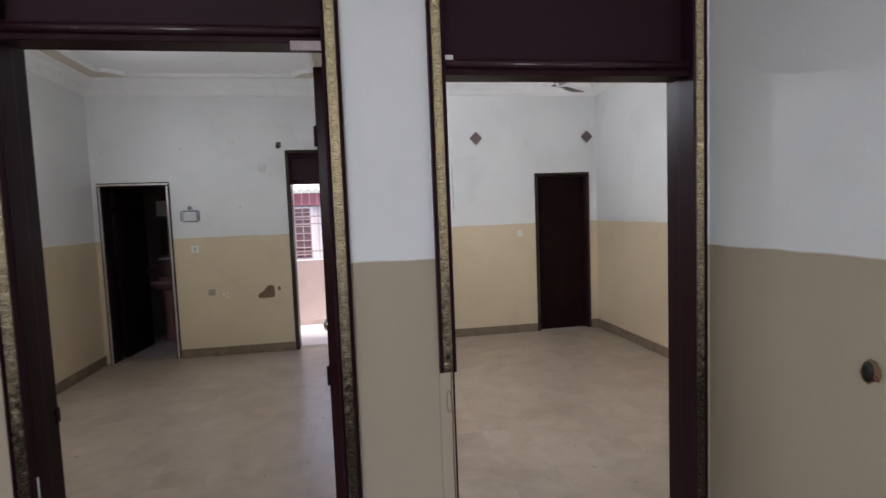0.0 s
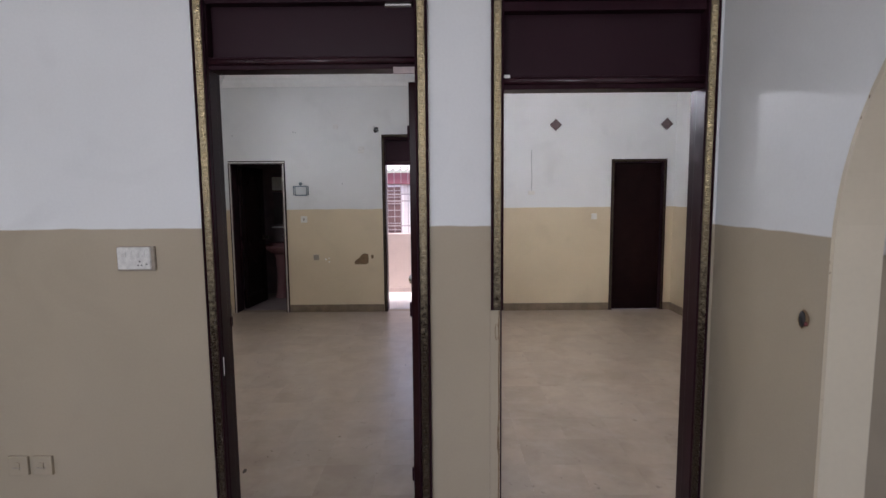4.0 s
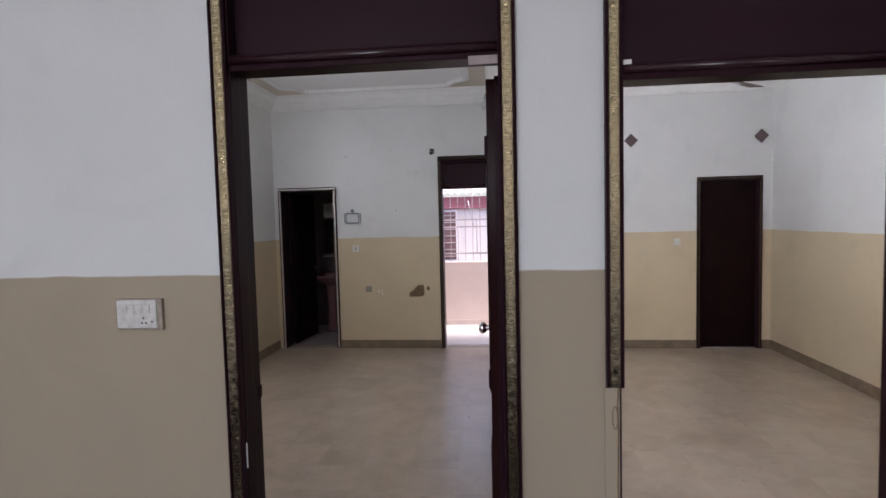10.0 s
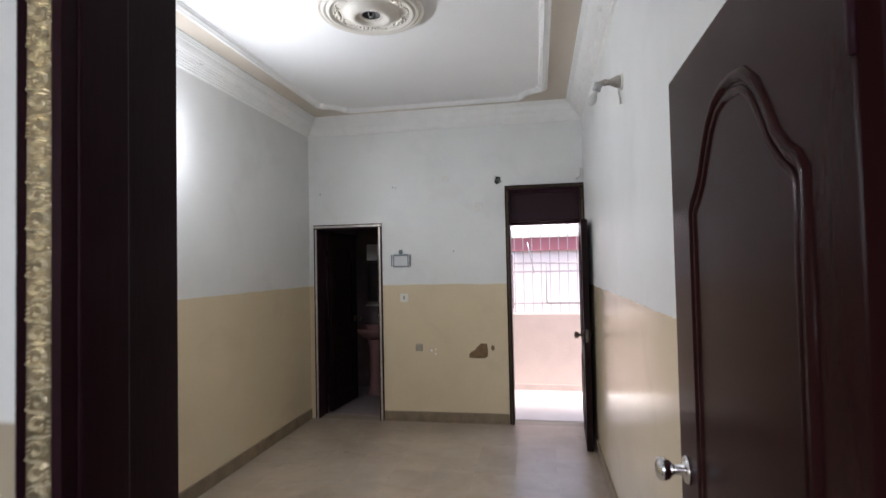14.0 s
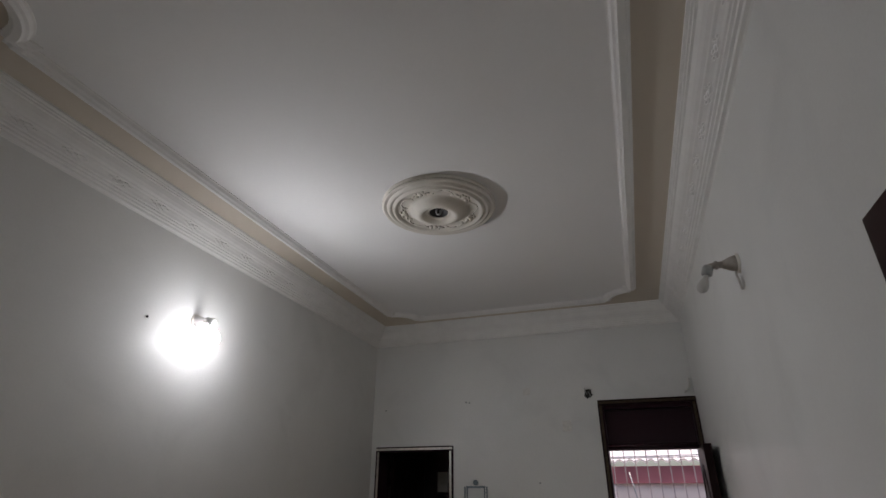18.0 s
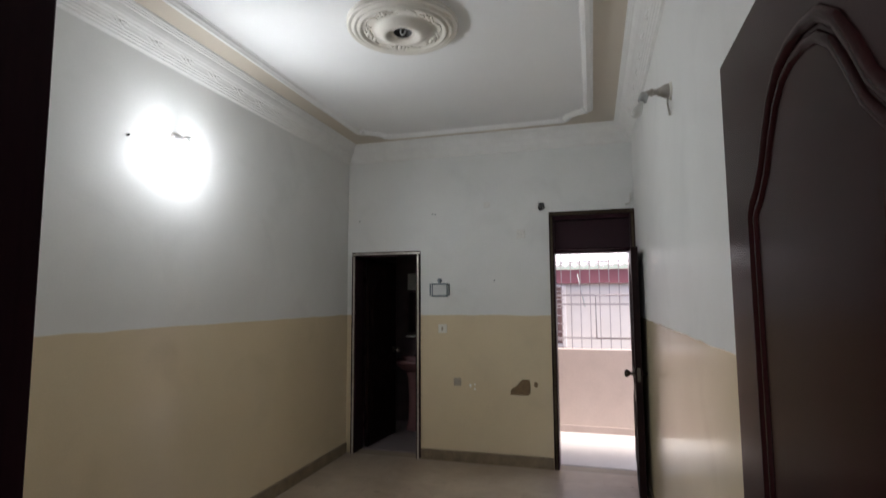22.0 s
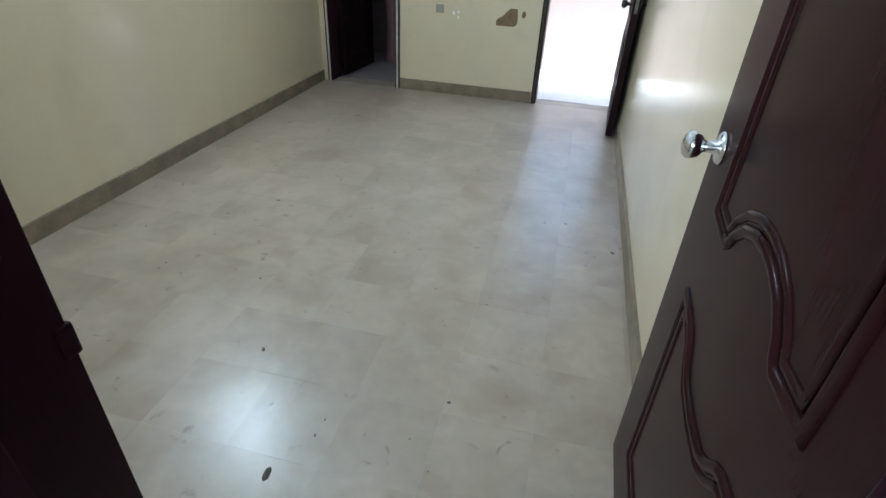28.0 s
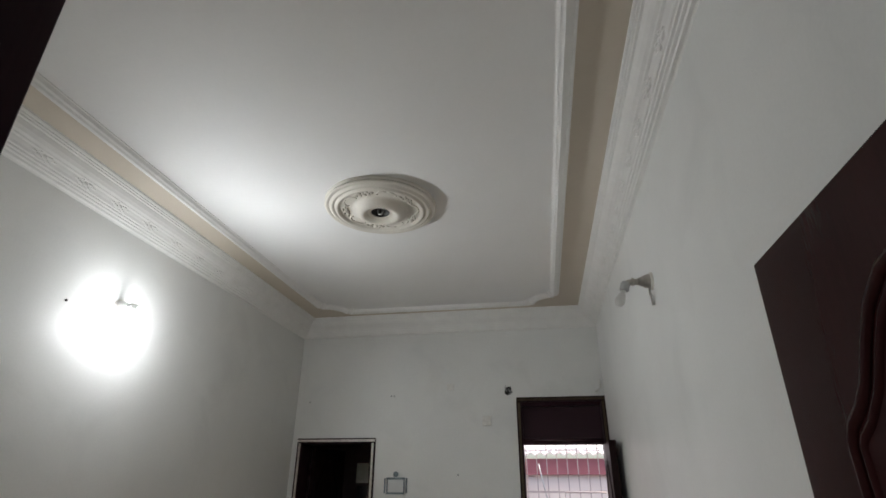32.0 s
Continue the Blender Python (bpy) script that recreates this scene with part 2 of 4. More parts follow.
def darken_low(m, low_tone, z0, z1):
    """Gilding darkened low down, in a ragged run: dim reflections put into the colour."""
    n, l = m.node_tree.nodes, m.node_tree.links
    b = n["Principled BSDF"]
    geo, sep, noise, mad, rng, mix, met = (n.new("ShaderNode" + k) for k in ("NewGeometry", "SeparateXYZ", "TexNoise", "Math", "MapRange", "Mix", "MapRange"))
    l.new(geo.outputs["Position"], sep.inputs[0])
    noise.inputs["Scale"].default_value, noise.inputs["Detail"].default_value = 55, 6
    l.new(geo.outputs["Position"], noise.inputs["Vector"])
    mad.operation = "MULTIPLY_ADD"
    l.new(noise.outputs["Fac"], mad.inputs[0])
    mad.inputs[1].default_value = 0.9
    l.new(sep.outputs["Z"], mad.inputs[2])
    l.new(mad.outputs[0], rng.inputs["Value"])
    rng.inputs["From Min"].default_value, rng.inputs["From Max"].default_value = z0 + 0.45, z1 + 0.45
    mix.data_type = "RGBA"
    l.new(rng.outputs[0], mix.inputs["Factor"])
    mix.inputs["A"].default_value = (*low_tone, 1)
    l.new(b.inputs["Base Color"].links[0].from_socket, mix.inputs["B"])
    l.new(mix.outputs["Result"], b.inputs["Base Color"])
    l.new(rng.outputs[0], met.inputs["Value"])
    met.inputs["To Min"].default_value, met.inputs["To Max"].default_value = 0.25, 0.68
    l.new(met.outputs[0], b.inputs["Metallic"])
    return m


GILTBED = material("gilt_bed", (0.29, 0.235, 0.145), 0.32, metal=0.7, var=0.35, scale=60, fine=300, bump=0.6)
# lower trim mirrors the dim half of the lounge; that shade is painted in
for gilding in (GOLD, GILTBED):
    darken_low(gilding, (0.045, 0.030, 0.017), 0.95, 1.65)
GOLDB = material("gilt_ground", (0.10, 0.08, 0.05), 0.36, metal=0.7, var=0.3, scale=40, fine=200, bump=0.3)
SILVER = material("worn_silvered_moulding", (0.68, 0.65, 0.59), 0.34, metal=0.6, var=0.3, scale=30, fine=200, bump=0.4)
TILE = marble("marble_floor_tile", (0.415, 0.335, 0.255), (0.25, 0.172, 0.108), 0.055)
# unseen lounge floor: dark brown chosen to cut bounce onto the lower walls
LOUNGETILE = marble("brown_marble_floor_tile", (0.17, 0.125, 0.09), (0.11, 0.075, 0.05), 0.06)
GROUT = material("floor_bed", (0.36, 0.30, 0.23), 0.6, var=0.1)
SKIRT = material("skirting_marble", (0.225, 0.172, 0.115), 0.5, var=0.32, scale=9, bump=0.1)
CHROME = material("chrome", (0.75, 0.75, 0.76), 0.12, metal=1.0, var=0.03, bump=0.02)
BRASS = material("aged_brass", (0.35, 0.29, 0.18), 0.35, metal=0.9, var=0.1)
PLASTIC = material("ivory_plastic", (0.74, 0.72, 0.66), 0.35, var=0.06, scale=20, bump=0.04)
DIRTY = material("old_white_plastic", (0.74, 0.73, 0.70), 0.45, var=0.14, scale=40, bump=0.1)
DIRT = material("floor_dirt_brown", (0.10, 0.085, 0.07), 0.9, var=0.3, scale=60, bump=0.3)
HOLE = material("bare_cement", (0.20, 0.13, 0.07), 0.9, var=0.3, scale=25, bump=0.6)
BLACK = material("black_rubber", (0.015, 0.014, 0.014), 0.5, var=0.2)
LAMPGREY = material("beige_lamp_enamel", (0.42, 0.39, 0.35), 0.4, var=0.15, scale=30)
GREYM = material("grey_metal", (0.42, 0.43, 0.43), 0.4, metal=0.6, var=0.15, scale=30)
TEAL = material("grey_blue_frame", (0.20, 0.25, 0.28), 0.5, var=0.15, scale=30)
DIAM = material("red_glazed_tile", (0.20, 0.06, 0.06), 0.25, var=0.2, scale=40)
DIAMG = material("brown_glazed_tile", (0.13, 0.085, 0.085), 0.35, var=0.25, scale=40)
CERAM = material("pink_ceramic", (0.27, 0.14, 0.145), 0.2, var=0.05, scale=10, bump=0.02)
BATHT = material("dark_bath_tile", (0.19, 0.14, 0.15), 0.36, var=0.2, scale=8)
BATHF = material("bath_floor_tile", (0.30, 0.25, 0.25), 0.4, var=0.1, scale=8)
BALC = material("balcony_plaster", (0.49, 0.405, 0.375), 0.8, var=0.07, scale=5, bump=0.2)
PINKW = material("far_house_paint", (0.73, 0.665, 0.635), 0.85, var=0.06, scale=3)
MAROON = material("maroon_fascia", (0.34, 0.12, 0.14), 0.8, var=0.1, scale=4)
SHEET = material("pale_roof_sheet", (0.75, 0.70, 0.70), 0.6, var=0.1, scale=5)
IRON = material("painted_iron", (0.42, 0.355, 0.35), 0.5, var=0.15, scale=20)
STONE = material("speckled_marble_slab", (0.52, 0.48, 0.46), 0.35, var=0.16, scale=25, fine=120, bump=0.05)
LOUVRE = material("brown_window_louvre", (0.17, 0.095, 0.09), 0.5, var=0.2, scale=8)
GLASSW = material("frosted_bulb", (0.62, 0.62, 0.60), 0.36, var=0.02, bump=0.0)
LIT = emission("lit_bulb", (0.92, 0.96, 1.0), 28.0)
MIRROR = material("mirror", (0.8, 0.8, 0.82), 0.03, metal=1.0, var=0.01, bump=0.0)

# ---- mesh helpers ----


def box(bm, x0, x1, y0, y1, z0, z1, bevel=0.0):
    m = Matrix.Translation(((x0 + x1) / 2, (y0 + y1) / 2, (z0 + z1) / 2)) @ Matrix.Diagonal((abs(x1 - x0), abs(y1 - y0), abs(z1 - z0), 1))
    got = bmesh.ops.create_cube(bm, size=1, matrix=m)
    if bevel:
        edges = list({e for v in got["verts"] for e in v.link_edges})
        bmesh.ops.bevel(bm, geom=edges, offset=bevel, segments=2, affect="EDGES", profile=0.6)
    return bm


def block(x0, x1, y0, y1, z0, z1, bevel=0.0):
    return box(bmesh.new(), x0, x1, y0, y1, z0, z1, bevel)


def lathe(profile, n=32, m=None):
    """Turn (radius, height) pairs round the z axis."""
    bm = bmesh.new()
    rings = []
    for r, z in profile:
        rings.append([bm.verts.new((max(r, 1e-4) * math.cos(2 * math.pi * k / n), max(r, 1e-4) * math.sin(2 * math.pi * k / n), z)) for k in range(n)])
    for a, b in zip(rings, rings[1:]):
        for k in range(n):
            bm.faces.new((a[k], a[(k + 1) % n], b[(k + 1) % n], b[k]))
    bm.faces.new(rings[0][::-1])
    bm.faces.new(rings[-1])
    for f in bm.faces:
        f.smooth = True
    if m is not None:
        bm.transform(m)
    bmesh.ops.recalc_face_normals(bm, faces=bm.faces)
    return bm


def sweep(bm, path, profile, normal, closed=False):
    """Sweep a closed 2D profile (side, out) along a path in a plane; out is along normal, with mitred corners."""
    pts, nrm, count = [Vector(p) for p in path], Vector(normal).normalized(), len(path)
    rings = []
    for i, p in enumerate(pts):
        a = pts[i - 1] if closed or i else None
        b = pts[(i + 1) % count] if closed or i < count - 1 else None
        d1 = (p - a).normalized() if a is not None else (b - p).normalized()
        d2 = (b - p).normalized() if b is not None else d1
        s1, s2 = d1.cross(nrm), d2.cross(nrm)
        side = (s1 + s2).normalized()
        side = side / max(0.35, side.dot(s1))
        rings.append([bm.verts.new(p + side * u + nrm * v) for u, v in profile])
    k = len(profile)
    for i in range(count if closed else count - 1):
        r, s = rings[i], rings[(i + 1) % count]
        for j in range(k):
            bm.faces.new((r[j], r[(j + 1) % k], s[(j + 1) % k], s[j]))
    if not closed:
        bm.faces.new(rings[0][::-1])
        bm.faces.new(rings[-1])
    bmesh.ops.recalc_face_normals(bm, faces=bm.faces)
    return bm


def tube(path, r, n=8):
    bm = bmesh.new()
    pts = [Vector(p) for p in path]
    rings = []
    for i, p in enumerate(pts):
        d = (pts[min(i + 1, len(pts) - 1)] - pts[max(i - 1, 0)]).normalized()
        a = d.cross(Vector((0.31, 0.2, 0.93)) if abs(d.z) < 0.9 else Vector((1, 0, 0))).normalized()
        b = d.cross(a)
        rings.append([bm.verts.new(p + (a * math.cos(2 * math.pi * k / n) + b * math.sin(2 * math.pi * k / n)) * r) for k in range(n)])
    for s, t in zip(rings, rings[1:]):
        for k in range(n):
            bm.faces.new((s[k], s[(k + 1) % n], t[(k + 1) % n], t[k]))
    bm.faces.new(rings[0][::-1])
    bm.faces.new(rings[-1])
    for f in bm.faces:
        f.smooth = True
    bmesh.ops.recalc_face_normals(bm, faces=bm.faces)
    return bm


def mesh_of(name, bm, mat):
    me = bpy.data.meshes.new(name)
    bm.to_mesh(me)
    bm.free()
    me.materials.append(mat)
    return me


def part(name, bm, mat, parent=None, label=""):
    ob = new(name, mesh_of(name, bm, mat))
    if parent is not None:
        ob.parent = parent
    if label:
        ob["label"] = label
    return ob


def structure(name, bm, mat, label, category):
    return tagged(part(name, bm, mat), label, category, kind="structure")


def thing(name, m, label, category, group=""):
    ob = new(name)
    ob.empty_display_size = 0.1
    ob.matrix_world = m
    return tagged(ob, label, category, group)


def wall_x(bm, x0, x1, y0, y1, holes, z1=H):
    """A wall along x with openings (x0, x1, z0, z1)."""
    at = x0
    for a, b, lo, hi in sorted(holes):
        if a > at:
            box(bm, at, a, y0, y1, 0, z1)
        if lo > 0:
            box(bm, a, b, y0, y1, 0, lo)
        box(bm, a, b, y0, y1, hi, z1)
        at = b
    box(bm, at, x1, y0, y1, 0, z1)
    return bm


# ---- large structure ----
FR = 0.045    # frame thickness
def rough(d, head):
    return (d[0] - FR, d[1] + FR, 0, head)

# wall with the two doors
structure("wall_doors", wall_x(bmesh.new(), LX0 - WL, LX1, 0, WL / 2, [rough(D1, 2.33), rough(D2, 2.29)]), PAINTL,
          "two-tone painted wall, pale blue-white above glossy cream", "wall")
structure("wall_doors_inner", wall_x(bmesh.new(), LX0 - WL, LX1, WL / 2, WL, [rough(D1, 2.33), rough(D2, 2.29)]), PAINT,
          "two-tone painted inner face of the door wall", "wall")
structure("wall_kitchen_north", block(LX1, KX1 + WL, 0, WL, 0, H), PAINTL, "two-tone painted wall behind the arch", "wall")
structure("wall_back", wall_x(bmesh.new(), AX0 - WL, AX1 + 0.1, AY1, AY1 + WL, [rough(DB, DB[2] + FR), rough(DO, 2.27)]), PAINT,
          "two-tone painted back wall with two doorways", "wall")
structure("wall_side_back", wall_x(bmesh.new(), AX1 + 0.1, BX1 + WL, BY1, BY1 + WL, [rough(DC, DC[2] + FR)]), PAINT,
          "two-tone painted back wall with diamond tiles", "wall")
structure("wall_left", block(AX0 - WL, AX0, WL, AY1, 0, H), PAINT, "two-tone painted long wall with a lit bulb", "wall")
structure("wall_partition", block(AX1, BX0, WL, AY1, 0, H), PAINT, "two-tone painted partition wall between the rooms", "wall")
structure("wall_side_right", block(BX1, BX1 + WL, WL, BY1, 0, H), PAINT, "two-tone painted wall of the second room", "wall")
bm = bmesh.new()
structure("wall_lounge_west", box(box(box(bm, LX0 - WL, LX0, LY0, -1.9, 0, H), LX0 - WL, LX0, -0.62, 0, 0, H), LX0 - WL, LX0, -1.9, -0.62, 2.06, H), PAINTL,
          "two-tone painted wall with an open doorway", "wall")
bm = bmesh.new()
# unseen openings, cut where the two added fill lamps stand
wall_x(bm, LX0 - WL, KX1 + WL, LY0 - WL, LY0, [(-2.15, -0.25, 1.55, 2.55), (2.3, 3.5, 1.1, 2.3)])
structure("wall_south", bm, PAINTL, "unseen two-tone painted wall with assumed window openings", "wall")
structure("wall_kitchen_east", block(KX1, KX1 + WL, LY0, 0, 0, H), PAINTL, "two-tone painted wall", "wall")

# arch wall between lounge and kitchen
ARC_Y, ARC_R, ARC_Z = -0.652, 0.95, 1.36
bm = bmesh.new()
outline = [(0.0, 0.0), (0.0, H), (LY0, H), (LY0, 0.0), (ARC_Y - 2 * ARC_R, 0.0)]
outline += [(ARC_Y - ARC_R - ARC_R * math.cos(a), ARC_Z + ARC_R * math.sin(a)) for a in np.linspace(0, math.pi, 41)]
outline += [(ARC_Y, 0.0)]
front = [bm.verts.new((LX1, y, z)) for y, z in outline]
back = [bm.verts.new((KX0, y, z)) for y, z in outline]
bm.faces.new(front)
bm.faces.new(back[::-1])
for i in range(len(outline)):
    j = (i + 1) % len(outline)
    f = bm.faces.new((front[i], front[j], back[j], back[i]))
bmesh.ops.recalc_face_normals(bm, faces=bm.faces)
arch_wall = structure("wall_arch", bm, PAINTL, "two-tone painted wall with a round-headed arch", "wall")
# cream lining of the arch
bm = bmesh.new()
lining = [(0.0, 0.0)] + [(-ARC_R + ARC_R * math.cos(a), ARC_Z + ARC_R * math.sin(a)) for a in np.linspace(0, math.pi, 41)] + [(-2 * ARC_R, 0.0)]
sweep(bm, [(LX1 - 0.004, ARC_Y + y, z) for y, z in lining], [(0.003, 0.0), (0.003, KX0 - LX1 + 0.008), (-0.012, KX0 - LX1 + 0.008), (-0.012, 0.0)], (1, 0, 0))
structure("arch_lining", bm, CREAM, "cream-painted lining of the round arch", "trim")

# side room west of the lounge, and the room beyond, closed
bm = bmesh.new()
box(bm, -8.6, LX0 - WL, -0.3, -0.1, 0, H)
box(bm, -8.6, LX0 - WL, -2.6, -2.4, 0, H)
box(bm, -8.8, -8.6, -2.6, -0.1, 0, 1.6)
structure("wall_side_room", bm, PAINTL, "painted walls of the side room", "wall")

# floors
def floor(name, x0, x1, y0, y1, label, mat=None):
    return structure(name, block(x0, x1, y0, y1, -0.2, -0.012), mat or GROUT, label, "floor")


fl_a = floor("floor_bedroom", AX0 - WL, AX1 + 0.1, 0.1, AY1 + WL, "worn polished marble tile floor in cream and grey")
fl_b = floor("floor_side_bedroom", AX1 + 0.1, BX1 + WL, 0.1, BY1 + WL, "worn polished marble tile floor in cream and grey")
fl_l = floor("floor_lounge", LX0 - WL, KX1 + WL, LY0 - WL, 0.1, "unseen polished marble tile floor, darkened to bounce less light", LOUNGETILE)
floor("floor_side_room", -8.8, LX0 - WL, -2.6, -0.1, "polished marble tile floor")
structure("floor_bathroom", block(AX0 - WL, -1.2, AY1 + WL, 6.9, -0.2, -0.004), BATHF, "dim reddish bathroom floor", "floor")
structure("floor_balcony", block(-1.2, 2.2, AY1 + WL, 6.3, -0.2, -0.006), material("balcony_floor_paint", (0.52, 0.505, 0.50), 0.5, var=0.06, scale=6), "pale balcony floor in daylight", "floor")

# ceilings
structure("ceiling_bedroom", block(AX0 - WL, AX1 + 0.1, WL, AY1 + WL, H, H + 0.15), BEIGE, "beige plaster ceiling border", "ceiling")
structure("ceiling_side_bedroom", block(AX1 + 0.1, BX1 + WL, WL, BY1 + WL, H, H + 0.15), WHITE, "white plaster ceiling", "ceiling")
structure("ceiling_lounge", block(LX0 - WL, KX1 + WL, LY0 - WL, WL, H, H + 0.15), WHITE, "white plaster ceiling", "ceiling")
structure("ceiling_side_room", block(-8.8, LX0 - WL, -2.6, -0.1, H, H + 0.15), WHITE, "white plaster ceiling", "ceiling")

# cornices


def cornice(name, x0, x1, y0, y1):
    # profile: side = distance from wall, out = downwards from the ceiling
    prof = [(0.0, 0.0), (0.15, 0.0), (0.15, 0.010), (0.145, 0.015), (0.139, 0.015), (0.137, 0.023), (0.130, 0.024), (0.128, 0.032), (0.119, 0.034),
            (0.116, 0.040), (0.108, 0.056), (0.096, 0.072), (0.084, 0.080), (0.080, 0.086), (0.070, 0.090), (0.058, 0.106), (0.052, 0.118), (0.045, 0.121),
            (0.043, 0.130), (0.034, 0.133), (0.032, 0.142), (0.022, 0.145), (0.019, 0.156), (0.006, 0.159), (0.0, 0.166)]
    bm = bmesh.new()
    sweep(bm, [(x0, y0, H), (x1, y0, H), (x1, y1, H), (x0, y1, H)], prof, (0, 0, -1), closed=True)
    ob = structure(name, bm, PLASTER, "stepped white plaster cornice", "trim")
    # leaf ornaments along the cove of the long walls
    o = bmesh.new()
    for dy, dz, ln, wd in ((0.0, 0.0, 0.015, 0.014), (0.026, 0.007, 0.020, 0.008), (-0.026, -0.007, 0.020, 0.008), (0.024, -0.012, 0.014, 0.006), (-0.024, 0.012, 0.014, 0.006), (0.052, 0.0, 0.012, 0.005), (-0.052, 0.0, 0.012, 0.005)):
        bmesh.ops.create_icosphere(o, subdivisions=2, radius=1, matrix=Matrix.Translation((0.55 * dz, dy, dz)) @ Matrix.Rotation(dz * 40, 4, "X") @ Matrix.Diagonal((0.0065, ln, wd, 1)))
    for f in o.faces:
        f.smooth = True
    me = mesh_of("leaf_ornament", o, PLASTER)
    for wx, sg in ((x0, 1), (x1, -1)):
        for i in range(int((y1 - y0) / 0.24)):
            k = new("leaf_ornament", me)
            k.location, k.parent = (wx + sg * 0.064, y0 + 0.21 + 0.24 * i, H - 0.099), ob
            k.scale = (sg, 1, 1)
    return ob


cornice("cornice_bedroom", AX0, AX1, AY0, AY1)
cornice("cornice_side_bedroom", BX0, BX1, BY0, BY1)

# bedroom ceiling panel with a moulded edge and scooped corners
TX0, TX1, TY0, TY1, TR = -2.41, -0.355, 0.65, 4.34, 0.19


def scooped(x0, x1, y0, y1, r):
    path = []
    for cx, cy, a0 in ((x1, y0, 180), (x1, y1, 270), (x0, y1, 0), (x0, y0, 90)):
        arc = [(cx + r * math.cos(radians(a0 - t)), cy + r * math.sin(radians(a0 - t))) for t in np.linspace(8, 82, 10)]
        first, last = Vector(arc[0]), Vector(arc[-1])
        step = 0.035
        sx, sy = (1 if cx == x1 else -1), (1 if cy == y1 else -1)
        if a0 in (180, 0):    # arrives along x
            path += [(cx - sx * (r + step), cy), (cx - sx * (r + step), first.y)] + arc + [(last.x, cy - sy * (r + step)), (cx, cy - sy * (r + step))]
        else:                 # arrives along y
            path += [(cx, cy - sy * (r + step)), (first.x, cy - sy * (r + step))] + arc + [(cx - sx * (r + step), last.y), (cx - sx * (r + step), cy)]
    return path


edge = scooped(TX0, TX1, TY0, TY1, TR)
bm = bmesh.new()
top = [bm.verts.new((x, y, H - 0.003)) for x, y in edge]
bot = [bm.verts.new((x, y, H - 0.008)) for x, y in edge]
bm.faces.new(top)
bm.faces.new(bot[::-1])
for i in range(len(edge)):
    j = (i + 1) % len(edge)
    bm.faces.new((top[i], top[j], bot[j], bot[i]))
bmesh.ops.recalc_face_normals(bm, faces=bm.faces)
structure("ceiling_panel", bm, WHITE, "smooth white ceiling panel", "ceiling")
bm = bmesh.new()
sweep(bm, [(x, y, H) for x, y in edge], [(-0.04, 0), (-0.04, 0.014), (-0.03, 0.018), (-0.022, 0.034), (0.004, 0.04), (0.012, 0.032), (0.022, 0.028), (0.03, 0.014), (0.036, 0.012), (0.036, 0)], (0, 0, -1), closed=True)
structure("ceiling_moulding", bm, PLASTER, "white plaster moulding with scooped corners", "trim")

# skirtings
bm = bmesh.new()
S = 0.016
def skirt_x(x0, x1, y0, y1):
    box(bm, x0, x1, y0, y1, -0.01, 0.098, 0.002)
skirt_x(AX0, AX0 + S, AY0, AY1 - S)
skirt_x(DB[1] + 0.05, DO[0] - 0.05, AY1 - S, AY1)
skirt_x(AX1 - S, AX1, AY0, AY1)
skirt_x(AX0, D1[0] - 0.06, AY0, AY0 + S)
structure("baseboard_bedroom", bm, SKIRT, "brown marble skirting with scuffed top edge", "baseboard")
bm = bmesh.new()
skirt_x(BX0, DC[0] - 0.05, BY1 - S, BY1)
skirt_x(DC[1] + 0.05, BX1 - S, BY1 - S, BY1)
skirt_x(BX1 - S, BX1, BY0, BY1)
skirt_x(BX0, BX0 + S, BY0, BY1 - S)
structure("baseboard_side_bedroom", bm, SKIRT, "brown marble skirting", "baseboard")
bm = bmesh.new()
skirt_x(LX0, D1[0] - 0.06, -S, 0)
skirt_x(0.005, 0.24, -S, 0)
skirt_x(LX1 - S, LX1, ARC_Y, -S)
skirt_x(KX0, KX1, -S, 0)
structure("baseboard_lounge", bm, SKIRT, "brown marble skirting", "baseboard")

# ---- doors: frames, gilt trims, transoms ----


